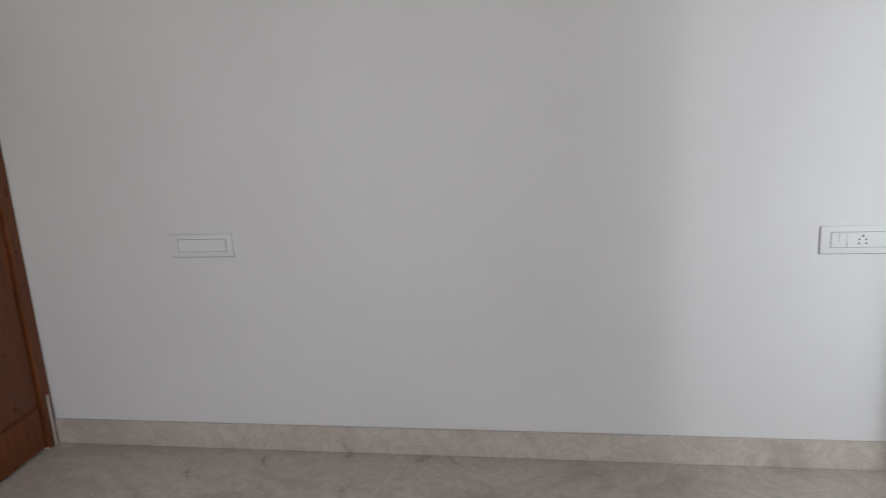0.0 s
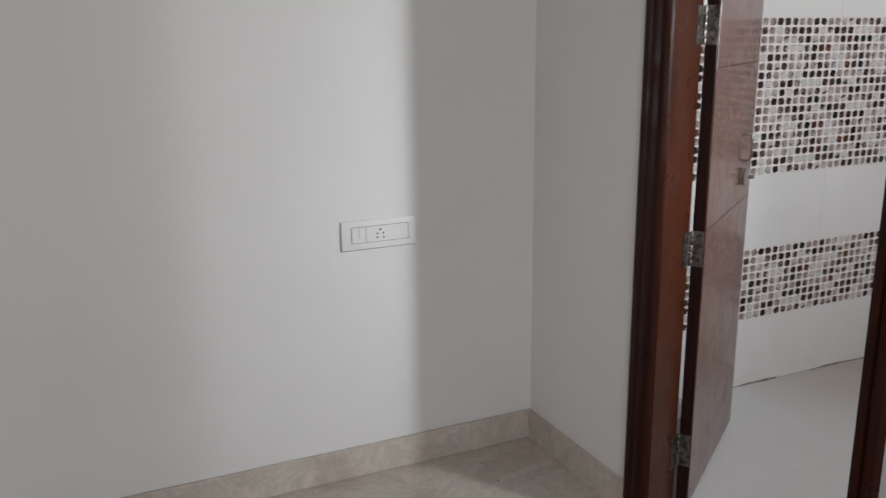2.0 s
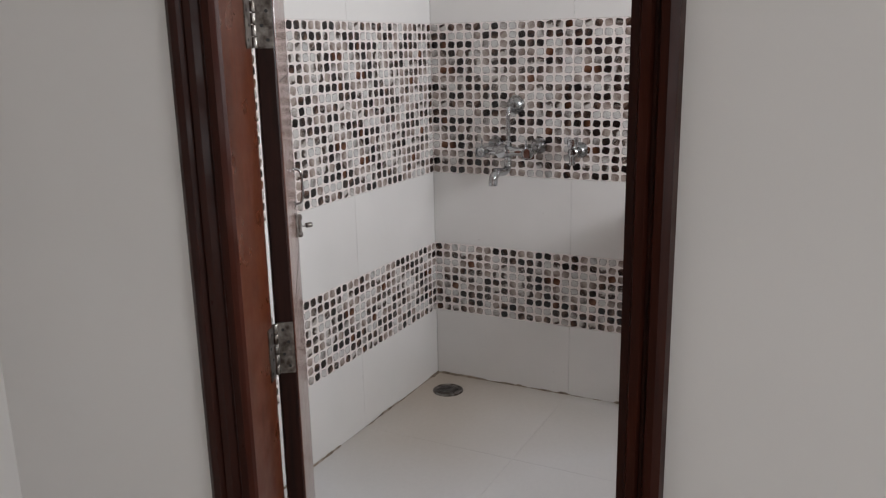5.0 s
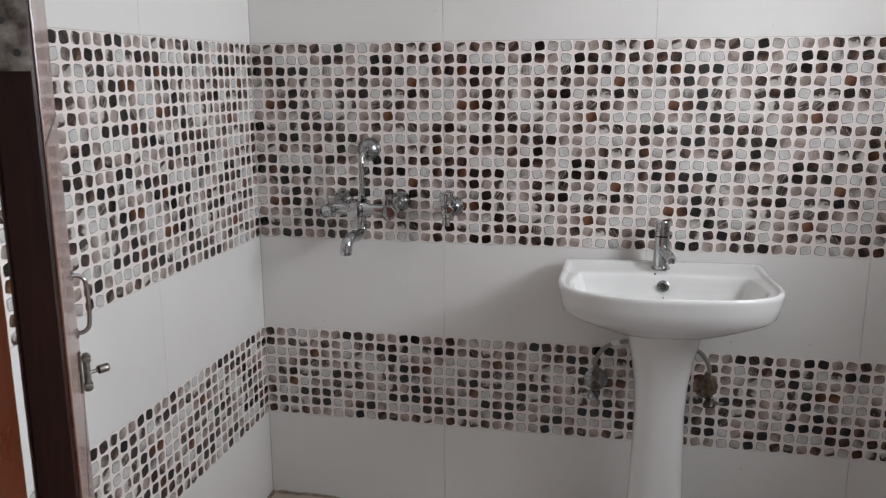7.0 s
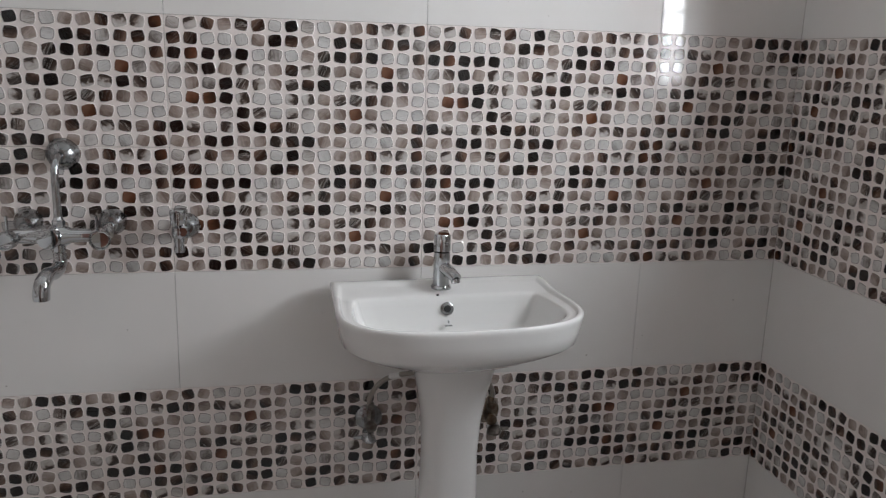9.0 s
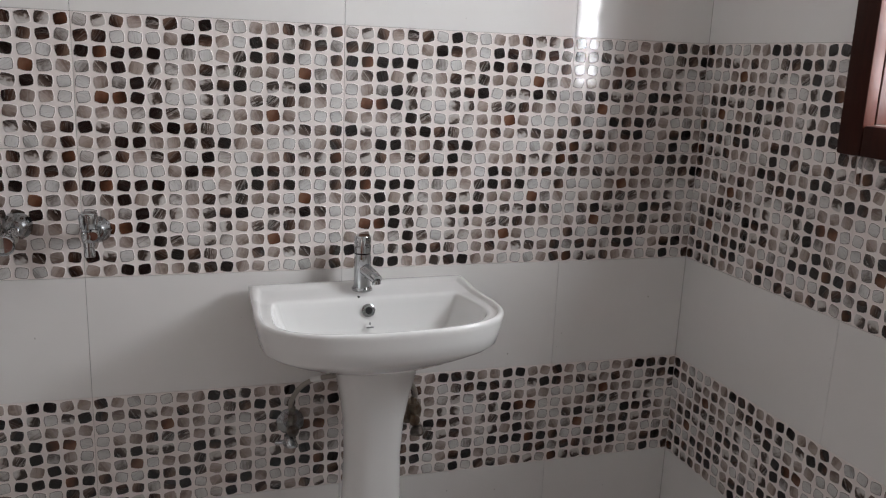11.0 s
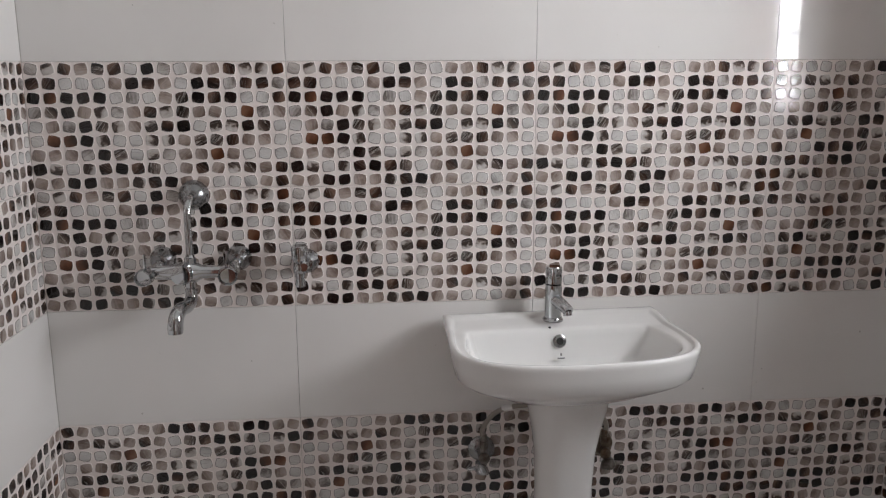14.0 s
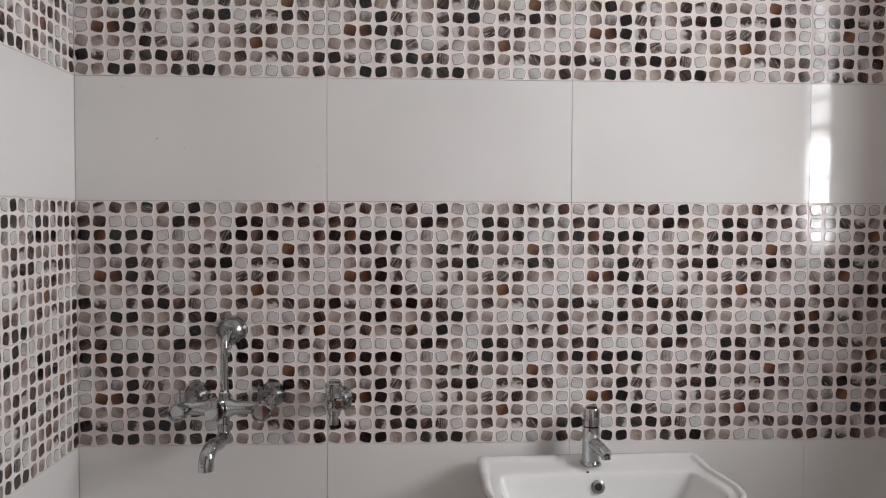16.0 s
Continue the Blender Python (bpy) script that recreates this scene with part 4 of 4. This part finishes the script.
# ---------------------------------------------------------------- wall tiles
PATTERN = ["GHDTSDLKGLTTDHHR", "DDLLLTKDTLKDGDDG", "KRKKKLGLTSKDKLLD", "GSKTHGTDHSTTLRGT", "LTGKSHTHDKLHHKSL", "LRRKHLLHHTSSDTTL", "TTTGKSLHGTTRTLLL", "KHLHDKDSLTDTHSTD", "TTKKTTHDKTTLLLTD"]
COLS, ROWS = 16, 9
PW, PH = TW / COLS, TH / ROWS
KINDS = "KDRTGLSH"


def chip_points(tilt, size, jitter):
    """Outline of a pebble: a squat square with bulging sides and round corners, turned a little."""
    pts = []
    t = radians(tilt)
    for k in range(12):
        a = 2 * math.pi * (k + 0.5) / 12
        c, s = math.cos(a), math.sin(a)
        r = 1.0 / (abs(c) ** 5.0 + abs(s) ** 5.0) ** (1 / 5.0)
        u, w = r * c * size, r * s * size * 0.90
        pts.append((u * math.cos(t) - w * math.sin(t) + 0.08 * w * jitter, u * math.sin(t) + w * math.cos(t)))
    return pts


def add_chip(bm, y, z, r, q):
    """The pebble of row r and column q in a tile that faces -x, its middle at (y, z), with the glaze that runs up to it."""
    rng = random.Random(100 * r + q)
    kind, seed = PATTERN[r][q], (rng.random(), rng.random())
    tilt = (10 if (r + q) % 2 else -10) + rng.uniform(-4, 4)
    size, jitter = 0.0148 + rng.uniform(-0.0006, 0.0005), rng.uniform(-1, 1)
    local, own = bm.loops.layers.uv["local"], bm.loops.layers.uv["seed"]
    rings = [[bm.verts.new((x, y - u, z + w)) for u, w in chip_points(tilt, size + grow, jitter)] for x, grow in ((0.0, 0.0017), (-0.0012, 0.0), (-0.0016, -0.0012))]
    skirt, rim = len(KINDS) + 1, len(KINDS) if kind in "GL" else KINDS.index(kind)
    faces = [(rings[2], KINDS.index(kind), False)]
    for a, b, slot in ((rings[0], rings[1], skirt), (rings[1], rings[2], rim)):
        faces += [((a[k], a[(k + 1) % 12], b[(k + 1) % 12], b[k]), slot, True) for k in range(12)]
    for verts, slot, soft in faces:
        f = bm.faces.new(verts)
        f.material_index, f.smooth = slot, soft
        for loop in f.loops:
            loop[local].uv = ((y - loop.vert.co.y) / size, (loop.vert.co.z - z) / size)
            loop[own].uv = seed


def pebble_bm():
    bm = bmesh.new()
    bm.loops.layers.uv.new("local")
    bm.loops.layers.uv.new("seed")
    return bm


def pebble_mesh(name, bm):
    bmesh.ops.recalc_face_normals(bm, faces=bm.faces[:])
    return mesh_of(name, bm, *[CHIP[k] for k in KINDS], RIM, GLAZE)


def mosaic_mesh(width=TW, height=TH, turned_over=False):
    """All pebbles of a tile, upright or turned by half a turn, cut to a width and a height."""
    bm = pebble_bm()
    for r in range(ROWS):
        for q in range(COLS):
            add_chip(bm, -(q + 0.5) * PW, TH - (r + 0.5) * PH, r, q)
    if turned_over:
        bm.transform(HALF_TURN)
    for size, full, place, way in ((width, TW, (0, -width + 0.001, 0), (0, -1, 0)), (height, TH, (0, 0, height - 0.001), (0, 0, 1))):
        if size < full - 0.002:
            bmesh.ops.bisect_plane(bm, geom=bm.verts[:] + bm.edges[:] + bm.faces[:], plane_co=place, plane_no=way, clear_outer=True)
    return pebble_mesh("pebbles", bm)


def single_chip(r, q):
    bm = pebble_bm()
    add_chip(bm, 0, 0, r, q)
    return pebble_mesh("pebble", bm)


HALF_TURN = Matrix.Translation((0, -TW / 2, TH / 2)) @ Matrix.Rotation(math.pi, 4, "X") @ Matrix.Translation((0, TW / 2, -TH / 2))
SINGLE = {(r, q): single_chip(r, q) for r in range(ROWS) for q in range(COLS)}


def tile_mesh(width, height, mat):
    bm = bmesh.new()
    box(bm, (0.0, -width + 0.0005, 0.0005), (0.009, -0.0005, height - 0.0005), 0.0005)
    return mesh_of("tile", bm, mat)


TILES, CUTS = {}, {}


def lay(wall, matrix, length, skip=None, keep=None, over=None):
    """Tile a wall in courses. matrix carries a wall facing -x that runs towards -y from its start; over says which mosaic tiles hang upside down."""
    courses = [(0.0, Z0, False), (Z0, TH, True), (Z0 + TH, TH, False), (Z0 + 2 * TH, TH, True), (Z0 + 3 * TH, TH, True), (Z0 + 4 * TH, TH, False), (Z0 + 5 * TH, TH, True), (Z0 + 6 * TH, TH, False), (Z0 + 7 * TH, TOP - Z0 - 7 * TH, False)]
    for z, height, mosaic in courses:
        at = 0.0
        while at < length - 0.01:
            width = min(TW, length - at)
            if skip and skip(at, at + width, z, z + height):
                pieces = skip(at, at + width, z, z + height)
            else:
                pieces = [(at, width, z, height)]
            for a, w, zz, h in pieces:
                if w < 0.01 or h < 0.01:
                    continue
                key = (round(w, 4), round(h, 4), mosaic)
                if key not in TILES:
                    TILES[key] = tile_mesh(w, h, GROUND if mosaic else TILE)
                ob = new("mosaic_tile" if mosaic else "tile", TILES[key])
                ob.parent = wall
                ob.matrix_local = matrix @ Matrix.Translation((0, -a, zz))
                if not mosaic:
                    continue
                flip = bool(over and over(a, zz))
                if keep and keep(a, zz):
                    for r, q in SINGLE:
                        chip = new("pebble", SINGLE[(r, q)])
                        chip.parent = ob
                        spot = Matrix.Translation((0, -(q + 0.5) * PW, TH - (r + 0.5) * PH))
                        chip.matrix_local = HALF_TURN @ spot if flip else spot
                    continue
                if (*key, flip) not in CUTS:
                    CUTS[(*key, flip)] = mosaic_mesh(w, h, flip)
                me = CUTS[(*key, flip)]
                chips = new("pebbles", me)
                chips.parent = ob
                tagged(chips, kind="stuff")
            at += width


def around_window(u0, u1, z0, z1):
    """Pieces of a tile left by the window in the south wall; u runs from the door wall to the back wall, reversed here."""
    a0, a1 = WIN_A0, WIN_A1
    if u1 <= a0 or u0 >= a1 or z1 <= WIN_Z0 - 0.03 or z0 >= WIN_Z1 + 0.03:
        return None
    out = []
    if u0 < a0:
        out.append((u0, a0 - u0, z0, z1 - z0))
    if u1 > a1:
        out.append((a1, u1 - a1, z0, z1 - z0))
    m0, m1 = max(u0, a0), min(u1, a1)
    if z0 < WIN_Z0 - 0.03:
        out.append((m0, m1 - m0, z0, WIN_Z0 - 0.03 - z0))
    if z1 > WIN_Z1 + 0.03:
        out.append((m0, m1 - m0, WIN_Z1 + 0.03, z1 - WIN_Z1 - 0.03))
    return out or [(0, 0, 0, 0)]


WIN_A0, WIN_A1 = -WIN_X1 - 0.02, -WIN_X0 + 0.02

# back wall, read from the left corner
lay(wall_back, Matrix.Identity(4), -RIGHT, keep=lambda a, z: abs(a - TW) < 0.01 and z > 0.8 and z < 1.3, over=lambda a, z: z < 0.5 or a > 2.9 * TW)
# left wall: full tiles end at the corner, so it starts 3 tiles out
lay(wall_left_bath, pose(-3 * TW, 0, 0, 0, 0, 90), 3 * TW, keep=lambda a, z: abs(a - 2 * TW) < 0.01 and z > 0.8 and z < 1.3, over=lambda a, z: z < 0.5 or a < 1.9 * TW)
# right wall, read from the back corner
lay(wall_right, pose(0, RIGHT, 0, 0, 0, -90), -DOOR_B, skip=around_window, keep=lambda a, z: a < 0.01 and z > 0.2 and z < 1.0, over=lambda a, z: True)
